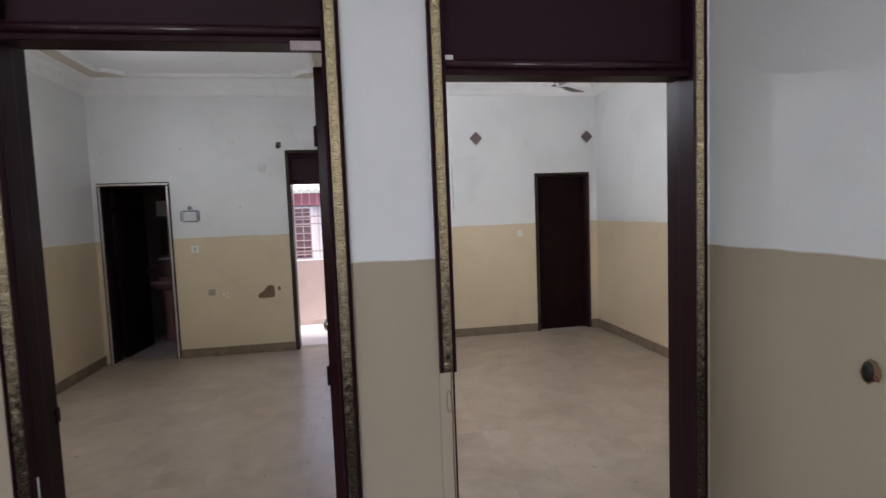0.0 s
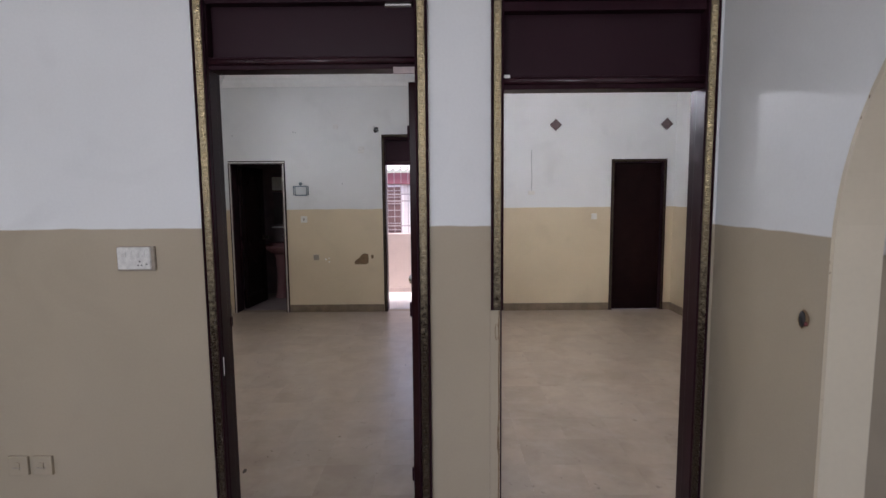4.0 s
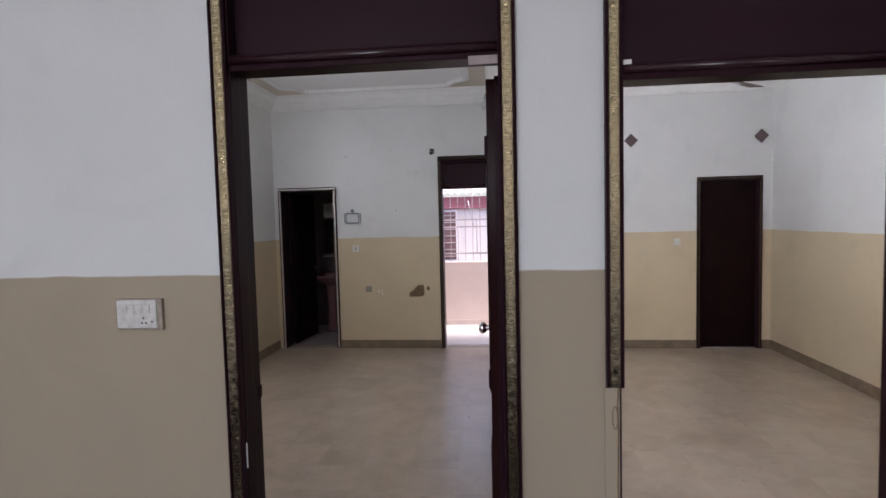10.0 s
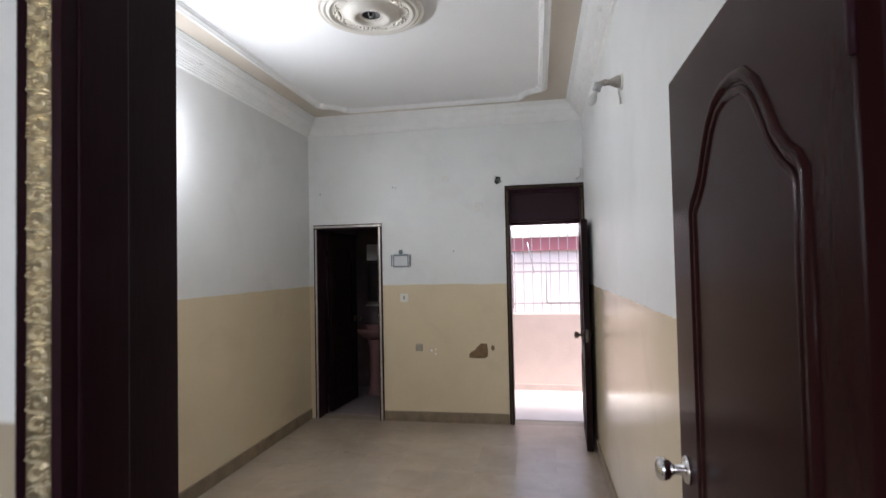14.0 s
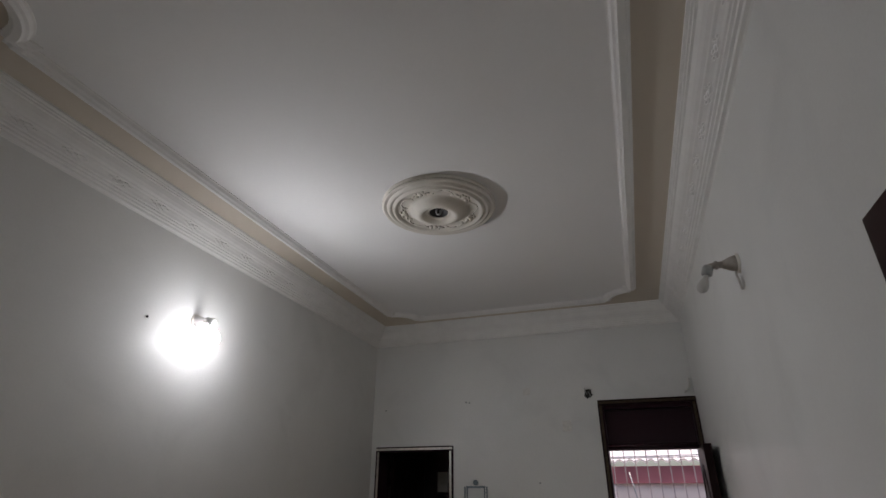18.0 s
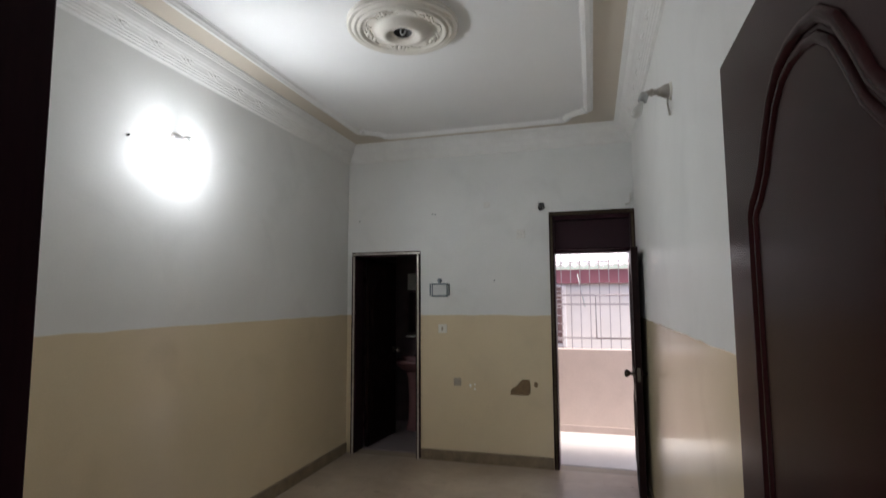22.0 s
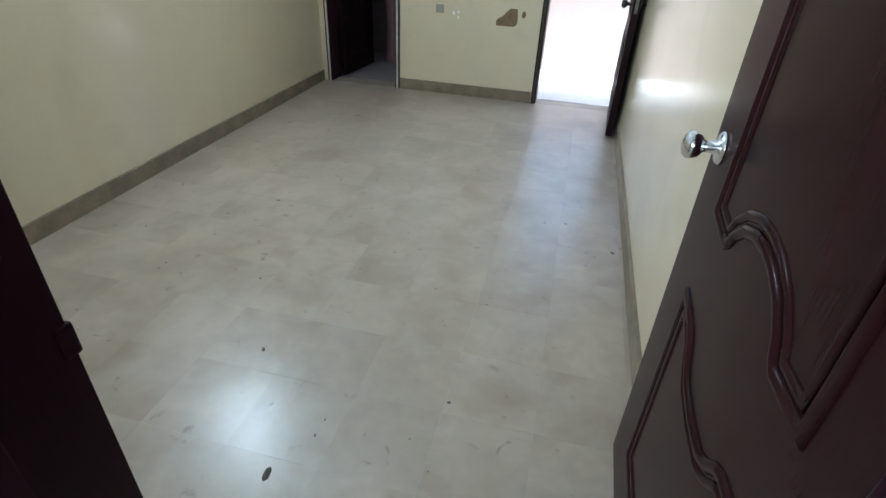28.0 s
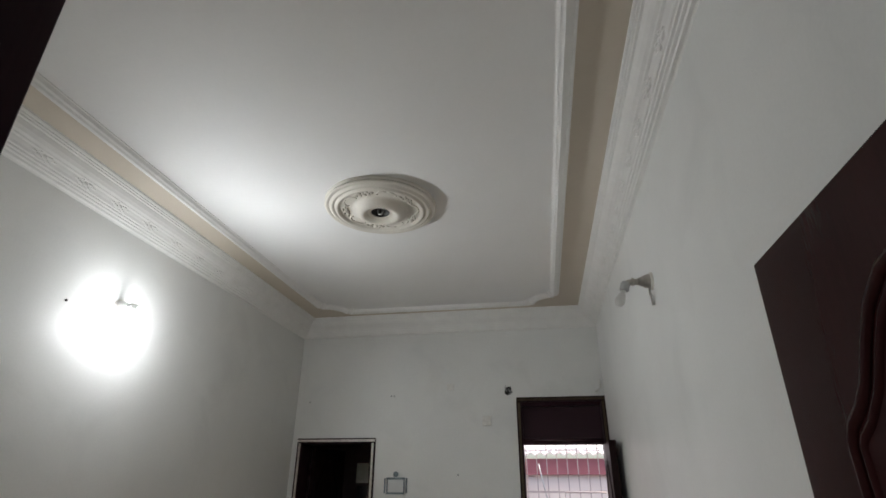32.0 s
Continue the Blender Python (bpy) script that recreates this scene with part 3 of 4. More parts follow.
def gilt_strip(parent, p0, p1, w, n, flip=1, gilt=None):
    """A moulded strip on a wall face: dark edges, gilt ground and rope-like scrolls. n points out of the wall."""
    p0, p1, n = Vector(p0), Vector(p1), Vector(n)
    d = (p1 - p0).normalized()
    s = d.cross(n)
    bm = bmesh.new()
    sweep(bm, [p0, p1], [(-w / 2, 0), (-w / 2, 0.022), (-w / 2 + 0.006, 0.026), (-w / 2 + 0.010, 0.018), (w / 2 - 0.010, 0.018), (w / 2 - 0.006, 0.026), (w / 2, 0.022), (w / 2, 0)], n)
    part("trim_strip", bm, WOOD, parent, "dark wood trim strip")
    bm = bmesh.new()
    sweep(bm, [p0 + n * 0.0185, p1 + n * 0.0185], [(-w / 2 + 0.010, 0), (-w / 2 + 0.012, 0.003), (w / 2 - 0.012, 0.003), (w / 2 - 0.010, 0)], n)
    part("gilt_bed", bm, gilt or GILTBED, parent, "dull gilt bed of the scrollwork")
    bm = bmesh.new()
    gw = w - 0.022
    rnd = random.Random(int(1000 * (p0.x + 9)))
    length = (p1 - p0).length
    base = n * 0.0212

    def ridge(points, half, tall):
        """A sharp-backed band that runs along the points (across, along) and tapers at both ends."""
        rows = []
        for k, (u, v) in enumerate(points):
            a, b = points[max(k - 1, 0)], points[min(k + 1, len(points) - 1)]
            t = Vector((b[0] - a[0], b[1] - a[1])).normalized()
            f = math.sin(math.pi * (0.12 + 0.76 * k / (len(points) - 1)))
            q = p0 + d * v + s * u + base
            side = (s * -t.y + d * t.x) * half * (0.4 + 0.6 * f)
            rows.append([bm.verts.new(q - side), bm.verts.new(q + n * tall * f), bm.verts.new(q + side)])
        for e, g in zip(rows, rows[1:]):
            bm.faces.new((e[0], e[1], g[1], g[0]))
            bm.faces.new((e[1], e[2], g[2], g[1]))

    at, turn = 0.017, flip
    while at < length - 0.017:
        # one curled scroll, its leaf, and three small tongues on the open side
        r0 = gw * rnd.uniform(0.34, 0.46)
        curl = []
        for k in range(11):
            a, r = 0.75 * math.pi - k * 0.19 * math.pi, r0 * (1 - 0.068 * k)
            curl.append((turn * r * math.cos(a), at + 0.7 * r * math.sin(a)))
        ridge(curl, gw * 0.12, rnd.uniform(0.0036, 0.0052))
        ridge([(turn * gw * (-0.45 + 0.24 * k), at + 0.0085 + 0.0014 * k + 0.0012 * math.sin(k * 1.6)) for k in range(5)], gw * 0.11, rnd.uniform(0.003, 0.0045))
        for k in range(3):
            ridge([(turn * gw * (-0.47 + 0.08 * m), at - 0.0065 + 0.0045 * k + 0.0012 * m) for m in range(3)], gw * 0.07, rnd.uniform(0.002, 0.0036))
        at += rnd.uniform(0.0205, 0.0235)
        turn = -turn
    bmesh.ops.recalc_face_normals(bm, faces=bm.faces)
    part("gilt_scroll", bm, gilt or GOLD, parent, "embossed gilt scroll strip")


def door_frame(name, d, y0, y1, head, label, lounge_top=None, trim_side=-1, trim_w=0.045, trim_out=None, cut_left=None, back_rebate=0.06, gilt=None):
    """Door frame in a wall from y0 to y1; with a transom when head is above the clear height."""
    x0, x1, z = d
    t = tagged(thing(name, pose(0, 0, 0), label, "door"), kind="structure")
    for side, a, b in (("left", x0 - FR, x0), ("right", x1, x1 + FR)):
        bm = bmesh.new()
        if back_rebate:
            box(bm, a, b, y0 - 0.004, y0 + back_rebate, 0, head, 0.003)
            c = (a, b - 0.035) if side == "left" else (a + 0.035, b)
            box(bm, c[0] + 0.001, c[1] - 0.001, y0 + back_rebate, y1 + 0.004, 0, head, 0.002)
        else:
            box(bm, a, b, y0 - 0.004, y1 + 0.004, 0, head, 0.003)
        part("jamb", bm, WOOD, t)
    part("head_rail", block(x0 - FR + 0.001, x1 + FR - 0.001, y0 - 0.003, y1 + 0.003, head - FR, head - 0.001, 0.003), WOOD, t)
    if head - FR > z + 0.06:
        part("transom_bar", block(x0, x1, y0 - 0.002, y0 + 0.09, z, z + 0.05, 0.004), WOOD, t)
        part("transom_panel", block(x0, x1, y0 + 0.045, y0 + 0.06, z + 0.05, head - FR), TRANSOM, t, "dark glossy transom panel")
    if head - FR > z + 0.06:
        part("transom_bead", tube([(x0 + 0.002, y0 - 0.004, z + 0.03), (x1 - 0.002, y0 - 0.004, z + 0.03)], 0.014), BEAD, t, "half-round polished bead on the transom bar")
    n = Vector((0, trim_side, 0))
    yf = y0 if trim_side < 0 else y1
    o0, o1, top = trim_out
    hw = trim_w / 2
    gilt_strip(t, (o0 + hw, yf, 0 if cut_left is None else cut_left), (o0 + hw, yf, top - trim_w), trim_w, n, 1, gilt)
    gilt_strip(t, (o1 - hw, yf, 0), (o1 - hw, yf, top - trim_w), trim_w, n, -1, gilt)
    gilt_strip(t, (o0, yf, top - hw), (o1, yf, top - hw), trim_w, n, 1, gilt)
    return t


door_1 = door_frame("door_1", D1, 0.0, WL, 2.33, "dark wood door frame with gilt trim and solid transom", trim_out=(-0.926, -0.002, 2.37), trim_w=0.051)
door_2 = door_frame("door_2", D2, 0.0, WL, 2.29, "dark wood door frame with gilt trim, broken off low on one side", trim_out=(0.249, 1.145, 2.33), trim_w=0.05, cut_left=1.055)
door_3 = door_frame("door_3", DB, AY1, AY1 + WL, DB[2] + FR, "dark bathroom door frame with gilt trim", trim_out=(-2.711, -1.987, 1.98), trim_w=0.04, back_rebate=0, gilt=SILVER)
door_4 = door_frame("door_4", DO, AY1, AY1 + WL, 2.27, "dark balcony door frame with gilt trim and transom", trim_out=(-0.733, 0.011, 2.3), trim_w=0.04, back_rebate=0, gilt=GOLDB)
door_5 = door_frame("door_5", DC, BY1, BY1 + WL, DC[2] + FR, "dark closed door with gilt trim", trim_out=(2.22, 2.923, 1.963), trim_w=0.04, back_rebate=0, gilt=GOLDB)
part("closed_leaf", block(DC[0] + 0.001, DC[1] - 0.001, BY1 + 0.05, BY1 + 0.09, 0.0, DC[2] - 0.001, 0.003), DARKLEAF, door_5, "dark brown closed door leaf")
part("pale_strip", block(-0.138, -0.05, -0.012, -0.003, 2.008, 2.034, 0.001), PALEWOOD, door_1, "pale wooden strip under the transom bar")
part("pale_strip", block(-0.17, -0.065, 0.02, 0.043, 2.277, 2.2845, 0.001), DIRTY, door_1, "thin pale strip on the transom")
part("strike_lip", block(-0.916, -0.904, 0.165, 0.189, 0.945, 0.99, 0.004), WOOD, door_1)
part("hinge_stile", block(-0.064, 0.010, WL + 0.005, WL + 0.03, 0.002, 2.025, 0.002), WOOD, door_1)
part("putty_patch", block(-0.9, -0.871, -0.006, -0.003, 0.78, 0.86, 0.001), DIRTY, door_1, "pale putty patch on the jamb")
part("catch", block(0.3, 0.325, -0.012, -0.002, 1.985, 2.0, 0.002), DIRTY, door_2, "small pale catch")

# ---- door leaves ----


def panel_paths(w, h):
    """Outlines of the moulded panels of a leaf, in its plane: u from the hinge, z up."""
    k, q = w / 0.838, h / 2.0
    a, b = 0.115, 0.655
    c, r = (a + b) / 2, (b - a) / 2
    # sides, a small shoulder, then a pointed arch; below, a hump between two flats
    crown = [(1.0, 1.645), (0.93, 1.668), (0.82, 1.685), (0.70, 1.715), (0.58, 1.765), (0.45, 1.81), (0.28, 1.842), (0.10, 1.853)]
    hump = [(1.0, 0.925), (0.62, 0.915), (0.56, 0.925), (0.50, 0.95), (0.36, 0.978), (0.18, 0.995), (0.0, 1.0)]
    dip = [(1.0, 0.725), (0.66, 0.715), (0.55, 0.70), (0.44, 0.668), (0.30, 0.645), (0.0, 0.638)]

    def across(half):
        return [(k * (c + r * f), q * z) for f, z in half] + [(k * (c - r * f), q * z) for f, z in half[::-1] if f]

    return [across(crown) + across(hump)[::-1], across(dip) + [(k * a, q * 0.19), (k * b, q * 0.19)]]


def leaf(name, m, w, h, thick, label, knob_z, mat=LEAFWOOD, metal=CHROME, finish="polished chrome"):
    """A moulded panel door; local x from the hinge to the free edge, y through the leaf, z up."""
    t = thing(name, m, label, "door")
    part("leaf_panel", block(0, w, -thick / 2, thick / 2, 0, h, 0.003), mat, t)
    for sgn in (-1, 1):
        for path in panel_paths(w, h):
            bm = bmesh.new()
            pts = [(u, sgn * thick / 2, z) for u, z in path]
            for off, hw, up in ((0.0, 0.013, 0.008), (0.026, 0.010, 0.005)):
                prof = [(-hw + off, -0.002), (-0.8 * hw + off, 0.45 * up), (-0.4 * hw + off, 0.9 * up), (0.0 + off, up), (0.4 * hw + off, 0.9 * up), (0.8 * hw + off, 0.45 * up), (hw + off, -0.002)]
                sweep(bm, pts, prof, (0, sgn, 0), closed=True)
            for f in bm.faces:
                f.smooth = True
            part("panel_moulding", bm, mat, t, "raised curved panel moulding")
    if metal:
        for sgn in (-1, 1):
            turn = Matrix.Translation((w - 0.068, sgn * thick / 2, knob_z)) @ Matrix.Rotation(radians(-90 * sgn), 4, "X")
            k = part("knob_rose", lathe([(0.034, 0), (0.034, 0.004), (0.028, 0.009), (0.014, 0.012), (0.012, 0.03)], 28, turn), metal, t, finish + " rose")
            part("knob", lathe([(0.011, 0.028), (0.013, 0.036), (0.024, 0.044), (0.029, 0.056), (0.028, 0.066), (0.020, 0.074), (0.008, 0.077)], 28, turn), metal, t, finish + " door knob")
        part("latch_plate", block(w - 0.001, w + 0.002, -0.011, 0.011, knob_z - 0.05, knob_z + 0.05), BRASS if metal is CHROME else metal, t)
    for z in (0.22, h / 2, h - 0.22):
        part("hinge", lathe([(0.003, -0.032), (0.005, -0.03), (0.005, 0.03), (0.003, 0.034)], 12, Matrix.Translation((-0.004, thick / 2 + 0.003, z))), WOOD, t)
    return t


# open leaf of the first door, standing along the partition
ang = 89.1
leaf("door_leaf", Matrix.Translation((-0.050, WL + 0.002, 0.012)) @ Matrix.Rotation(radians(ang), 4, "Z") @ Matrix.Translation((0.004, 0.022, 0)), 0.838, 2.005, 0.04,
     "open mahogany-brown moulded door leaf with chrome knob", 1.015)
# open leaf of the balcony door, against the same wall
leaf("door_leaf", Matrix.Translation((-0.024, AY1 - 0.03, 0.012)) @ Matrix.Rotation(radians(-92.4), 4, "Z") @ Matrix.Translation((0.004, -0.001, 0)), 0.66, 1.885, 0.05,
     "open dark brown balcony door leaf seen on edge", 0.93, DARKLEAF, BRONZE, "dark bronze")
# bathroom leaf, opened inwards
leaf("door_leaf", Matrix.Translation((DB[0] + 0.01, AY1 + WL + 0.006, 0.012)) @ Matrix.Rotation(radians(84), 4, "Z") @ Matrix.Translation((0.004, -0.022, 0)), 0.63, 1.91, 0.036,
     "dark open bathroom door leaf", 0.93, DARKLEAF, BRONZE, "dark bronze")
# ---- bedroom fixtures ----


def wall_lamp(m, label, lit):
    """Wall bracket: local z out of the wall, y up."""
    t = thing("wall_lamp", m, label, "lamp")
    mat = GLASSW if lit else LAMPGREY
    part("back_plate", lathe([(0.042, 0), (0.042, 0.004), (0.036, 0.01), (0.03, 0.012)], 28), PLASTIC, t, "round white back plate")
    part("cup", lathe([(0.034, 0.01), (0.030, 0.03), (0.02, 0.05), (0.017, 0.06)], 24), mat, t)
    part("arm", tube([(0, 0, 0.05), (0, 0.001, 0.075), (0, -0.001, 0.10), (0, -0.008, 0.116)], 0.015), mat, t, "grey lamp arm")
    part("collar", lathe([(0.016, 0.0), (0.0185, 0.003), (0.0185, 0.010), (0.016, 0.013)], 20, Matrix.Translation((0, 0.001, 0.078))), mat, t)
    part("holder", lathe([(0.017, -0.01), (0.021, 0), (0.021, 0.03), (0.017, 0.034)], 20, Matrix.Translation((0, -0.008, 0.118)) @ Matrix.Rotation(radians(72), 4, "X")), GLASSW if lit else GREYM, t)
    part("bulb", lathe([(0.013, 0.0), (0.014, 0.02), (0.024, 0.045), (0.031, 0.07), (0.030, 0.09), (0.020, 0.108), (0.006, 0.115)], 28,
         Matrix.Translation((0, -0.036, 0.127)) @ Matrix.Rotation(radians(74 if lit else 64), 4, "X") @ Matrix.Scale(1.0 if lit else 0.74, 4)), LIT if lit else GLASSW, t, "glowing white bulb" if lit else "unlit frosted bulb")
    if not lit:
        part("loose_wire", tube([(0.0, -0.02, 0.012), (0.004, -0.05, 0.018), (-0.003, -0.08, 0.014), (0.002, -0.115, 0.01)], 0.005), DIRTY, t, "loose white wire")
    return t


LAMP_Y, LAMP_Z = 2.31, 2.46
wall_lamp(Matrix(((0, 0, -1, AX1), (1, 0, 0, LAMP_Y), (0, 1, 0, LAMP_Z), (0, 0, 0, 1))), "unlit wall bracket lamp with a frosted bulb", False)
wall_lamp(Matrix(((0, 0, 1, AX0), (-1, 0, 0, LAMP_Y), (0, 1, 0, LAMP_Z + 0.02), (0, 0, 0, 1))), "wall bracket lamp with a glaring white bulb", True)
lamp("bulb_light", "POINT", pose(AX0 + 0.24, LAMP_Y, LAMP_Z - 0.06), 2.5, (0.90, 0.96, 1.0), 0.05)
lamp("bulb_front_light", "AREA", look((AX0 + 0.25, LAMP_Y, LAMP_Z - 0.07), (AX0 + 1.2, LAMP_Y, LAMP_Z - 0.30)), 4.8, (0.90, 0.96, 1.0), 0.07)
# unseen bracket and lamp, added as an assumed source for the second bedroom
wall_lamp(Matrix(((0, 0, 1, BX0), (-1, 0, 0, 2.3), (0, 1, 0, 2.46), (0, 0, 0, 1))), "wall bracket lamp with a glaring white bulb", True)
lamp("hidden_side_light", "POINT", pose(BX0 + 0.19, 2.3, 2.37), 16, (0.92, 0.96, 1.0), 0.05)

# ceiling rose
rose = thing("ceiling_rose", Matrix.Translation((-1.352, 2.444, H - 0.020)) @ Matrix.Scale(1.04, 4) @ Matrix.Rotation(math.pi, 4, "X"), "round moulded plaster ceiling rose with an empty hook hole", "ceiling rose")
part("disc", lathe([(0.285, 0), (0.298, 0.006), (0.302, 0.014), (0.298, 0.021), (0.288, 0.024), (0.280, 0.018), (0.275, 0.019), (0.268, 0.030), (0.258, 0.032), (0.251, 0.024), (0.246, 0.025), (0.240, 0.035), (0.230, 0.037),
     (0.222, 0.027), (0.214, 0.024), (0.165, 0.024), (0.152, 0.027), (0.142, 0.036), (0.128, 0.048), (0.112, 0.058), (0.098, 0.062), (0.086, 0.058), (0.074, 0.046), (0.062, 0.040), (0.056, 0.042), (0.053, 0.040), (0.050, 0.006), (0.01, 0.004)], 80), IVORY, rose)
part("base_ring", lathe([(0.29, -0.016), (0.300, -0.016), (0.303, -0.008), (0.298, 0.003), (0.285, 0.004)], 80), IVORY, rose)
for k in range(5):
    a = 2 * math.pi / 5 * k + 0.5
    bm = bmesh.new()
    for da, r, ra, rr in ((0, 0.190, 0.014, 0.020), (0.13, 0.184, 0.012, 0.010), (-0.13, 0.184, 0.012, 0.010), (0.10, 0.205, 0.010, 0.007), (-0.10, 0.205, 0.010, 0.007), (0.23, 0.192, 0.010, 0.005), (-0.23, 0.192, 0.010, 0.005)):
        bmesh.ops.create_icosphere(bm, subdivisions=2, radius=1, matrix=Matrix.Rotation(a + da, 4, "Z") @ Matrix.Translation((r, 0, 0.025)) @ Matrix.Diagonal((rr, ra, 0.010, 1)))
    for f in bm.faces:
        f.smooth = True
    part("leaf_boss", bm, IVORY, rose)
    bm = bmesh.new()
    for e in (1, -1):
        pts = [(r * math.cos(a + 0.628 + e * da), r * math.sin(a + 0.628 + e * da), 0.0245) for r, da in ((0.208, 0.02), (0.206, 0.12), (0.198, 0.22), (0.184, 0.29), (0.172, 0.26))]
        t = tube(pts, 0.004, 6)
        me = bpy.data.meshes.new("scroll_ridge")
        t.to_mesh(me)
        t.free()
        bm.from_mesh(me)
        bpy.data.meshes.remove(me)
    part("scroll_ridge", bm, IVORY, rose)
part("hook_cup", lathe([(0.010, 0.012), (0.0497, 0.008), (0.0497, 0.0385), (0.048, 0.0385), (0.046, 0.014), (0.010, 0.015)], 28), BLACK, rose, "dark hook opening")
part("hook", tube([(-0.012, 0, 0.012), (-0.014, 0, 0.034), (-0.008, 0.002, 0.048), (0.006, 0.003, 0.050), (0.014, 0.002, 0.040), (0.012, 0, 0.026)], 0.0045), GREYM, rose)
part("wire_end", tube([(0.02, 0.01, 0.014), (0.024, 0.012, 0.034), (0.016, 0.02, 0.046)], 0.0035), GREYM, rose)

YB = AY1    # face of the back wall


SOCKG = material("socket_grey", (0.36, 0.31, 0.25), 0.6, var=0.2, scale=40)


def plate(name, x, z, w, h, y, label, mat=PLASTIC, rockers=1, category="switch", key=None):
    t = thing(name, pose(x, y, z), label, category)
    part("cover", block(-w / 2, w / 2, -0.014, 0.001, -h / 2, h / 2, 0.004), mat, t)
    for i in range(rockers):
        cx = (i - (rockers - 1) / 2) * (w * 0.8 / rockers)
        part("rocker", block(cx - 0.009, cx + 0.009, -0.019, -0.013, -0.016, 0.016, 0.002), key or mat, t)
    return t


plate("wall_switch", -1.76, 1.225, 0.085, 0.085, YB, "small ivory switch plate on the cream wall", PLASTIC, 1, "switch", SOCKG)
plate("wall_socket", -1.617, 0.728, 0.07, 0.07, YB, "dirty brown-grey socket box low on the wall", SOCKG, 1, "socket")
plate("wall_socket", -0.995, 2.11, 0.075, 0.085, YB, "white socket plate high beside the balcony door", DIRTY, 1, "socket")
plate("wall_hook_plate", -1.315, 2.405, 0.06, 0.055, YB, "small worn white plate high on the wall", DIRTY, 1, "fitting")


def ragged(n, rx, rz, seed, jag=0.25):
    rnd = random.Random(seed)
    return [(rx * math.cos(2 * math.pi * k / n) * (1 - jag * rnd.random()), rz * math.sin(2 * math.pi * k / n) * (1 - jag * rnd.random())) for k in range(n)]


def chipped(name, pts, x, y, z, label, mat=HOLE, facing=(0, -1, 0)):
    """A shallow broken patch on a wall, with a rough floor and a lip of plaster."""
    nrm = Vector(facing)
    s = Vector((0, 0, 1)).cross(nrm)
    t = thing(name, pose(x, y, z), label, "wall damage")
    bm = bmesh.new()
    ring = [bm.verts.new(s * u + Vector((0, 0, v)) + nrm * 0.003) for u, v in pts]
    inner = [bm.verts.new((s * u + Vector((0, 0, v))) * 0.8 + nrm * 0.0015) for u, v in pts]
    for i in range(len(pts)):
        j = (i + 1) % len(pts)
        bm.faces.new((ring[i], ring[j], inner[j], inner[i]))
    bm.faces.new(inner)
    bmesh.ops.recalc_face_normals(bm, faces=bm.faces)
    part("broken_plaster", bm, mat, t)
    return t


chipped("wall_hole", [(-0.095, -0.07), (0.06, -0.07), (0.085, -0.05), (0.088, 0.01), (0.08, 0.07), (0.02, 0.072), (-0.005, 0.05), (-0.02, 0.035), (-0.04, 0.01), (-0.075, -0.01), (-0.095, -0.03)],
        -1.02, YB, 0.70, "ragged brown hole broken in the cream plaster")
chipped("wall_hole", ragged(7, 0.022, 0.03, 4), -0.885, YB, 0.73, "small chipped spot in the plaster")
for px, pz, pr in ((-1.492, 0.70, 0.014), (-1.45, 0.712, 0.010), (-1.45, 0.668, 0.011)):
    chipped("patched_spot", ragged(7, pr, pr * 1.3, 5), px, YB, pz, "small pale filler patch on the cream wall", PLASTER)
junction = chipped("wall_hole", ragged(13, 0.046, 0.058, 6, 0.6), -0.80, YB, 2.365, "dark broken junction hole with wire ends above the balcony door", BLACK)
part("wire_end", tube([(0.0, -0.002, 0.01), (0.01, -0.02, 0.0), (0.02, -0.022, -0.03)], 0.004), GREYM, junction)
part("wire_end", tube([(-0.01, -0.002, -0.01), (-0.02, -0.018, 0.01), (-0.024, -0.02, 0.04)], 0.004), GREYM, junction)
for x, z in ((-1.86, 2.34), (-1.83, 2.335), (-2.64, 2.3), (-1.25, 1.68)):
    tagged(part("nail", lathe([(0.006, 0), (0.008, 0.008), (0.003, 0.012)], 10, Matrix.Translation((x, YB, z)) @ Matrix.Rotation(radians(90), 4, "X")), GREYM),
           "small dark nail stuck in the painted wall", "nail", "nails in the back wall")
for y, z in ((1.98, 2.41),):
    tagged(part("nail", lathe([(0.005, 0), (0.007, 0.007), (0.003, 0.010)], 10, Matrix.Translation((AX0, y, z)) @ Matrix.Rotation(radians(90), 4, "Y")), BLACK),
           "small dark nail stuck in the long wall", "nail", "nails in the long wall")
part_pipe = thing("conduit_stub", pose(-0.03, YB, 2.37), "short white conduit above the balcony door corner", "conduit")
part("pipe", tube([(-0.03, -0.012, -0.03), (0.0, -0.012, -0.02), (0.012, -0.012, 0.0), (0.014, -0.012, 0.07)], 0.010), DIRTY, part_pipe)

# blue-grey key holder frame
sign = thing("key_holder", pose(-1.788, YB, 1.60), "small grey-blue rectangular holder hung on a nail", "wall decor")
for nm, x0, x1, z0, z1 in (("rail", -0.08, 0.08, 0.044, 0.06), ("rail", -0.08, 0.08, -0.07, -0.055), ("stile", -0.1, -0.09, -0.06, 0.055), ("stile", 0.09, 0.1, -0.06, 0.055),
                           ("stile", -0.078, -0.07, -0.055, 0.05), ("stile", 0.07, 0.078, -0.055, 0.05)):
    part(nm, block(x0, x1, -0.016, -0.002, z0, z1, 0.002), TEAL, sign)
part("backing", block(-0.07, 0.07, -0.006, -0.001, -0.055, 0.05), material("pale_card", (0.66, 0.67, 0.67), 0.6, var=0.05), sign, "pale blank backing")
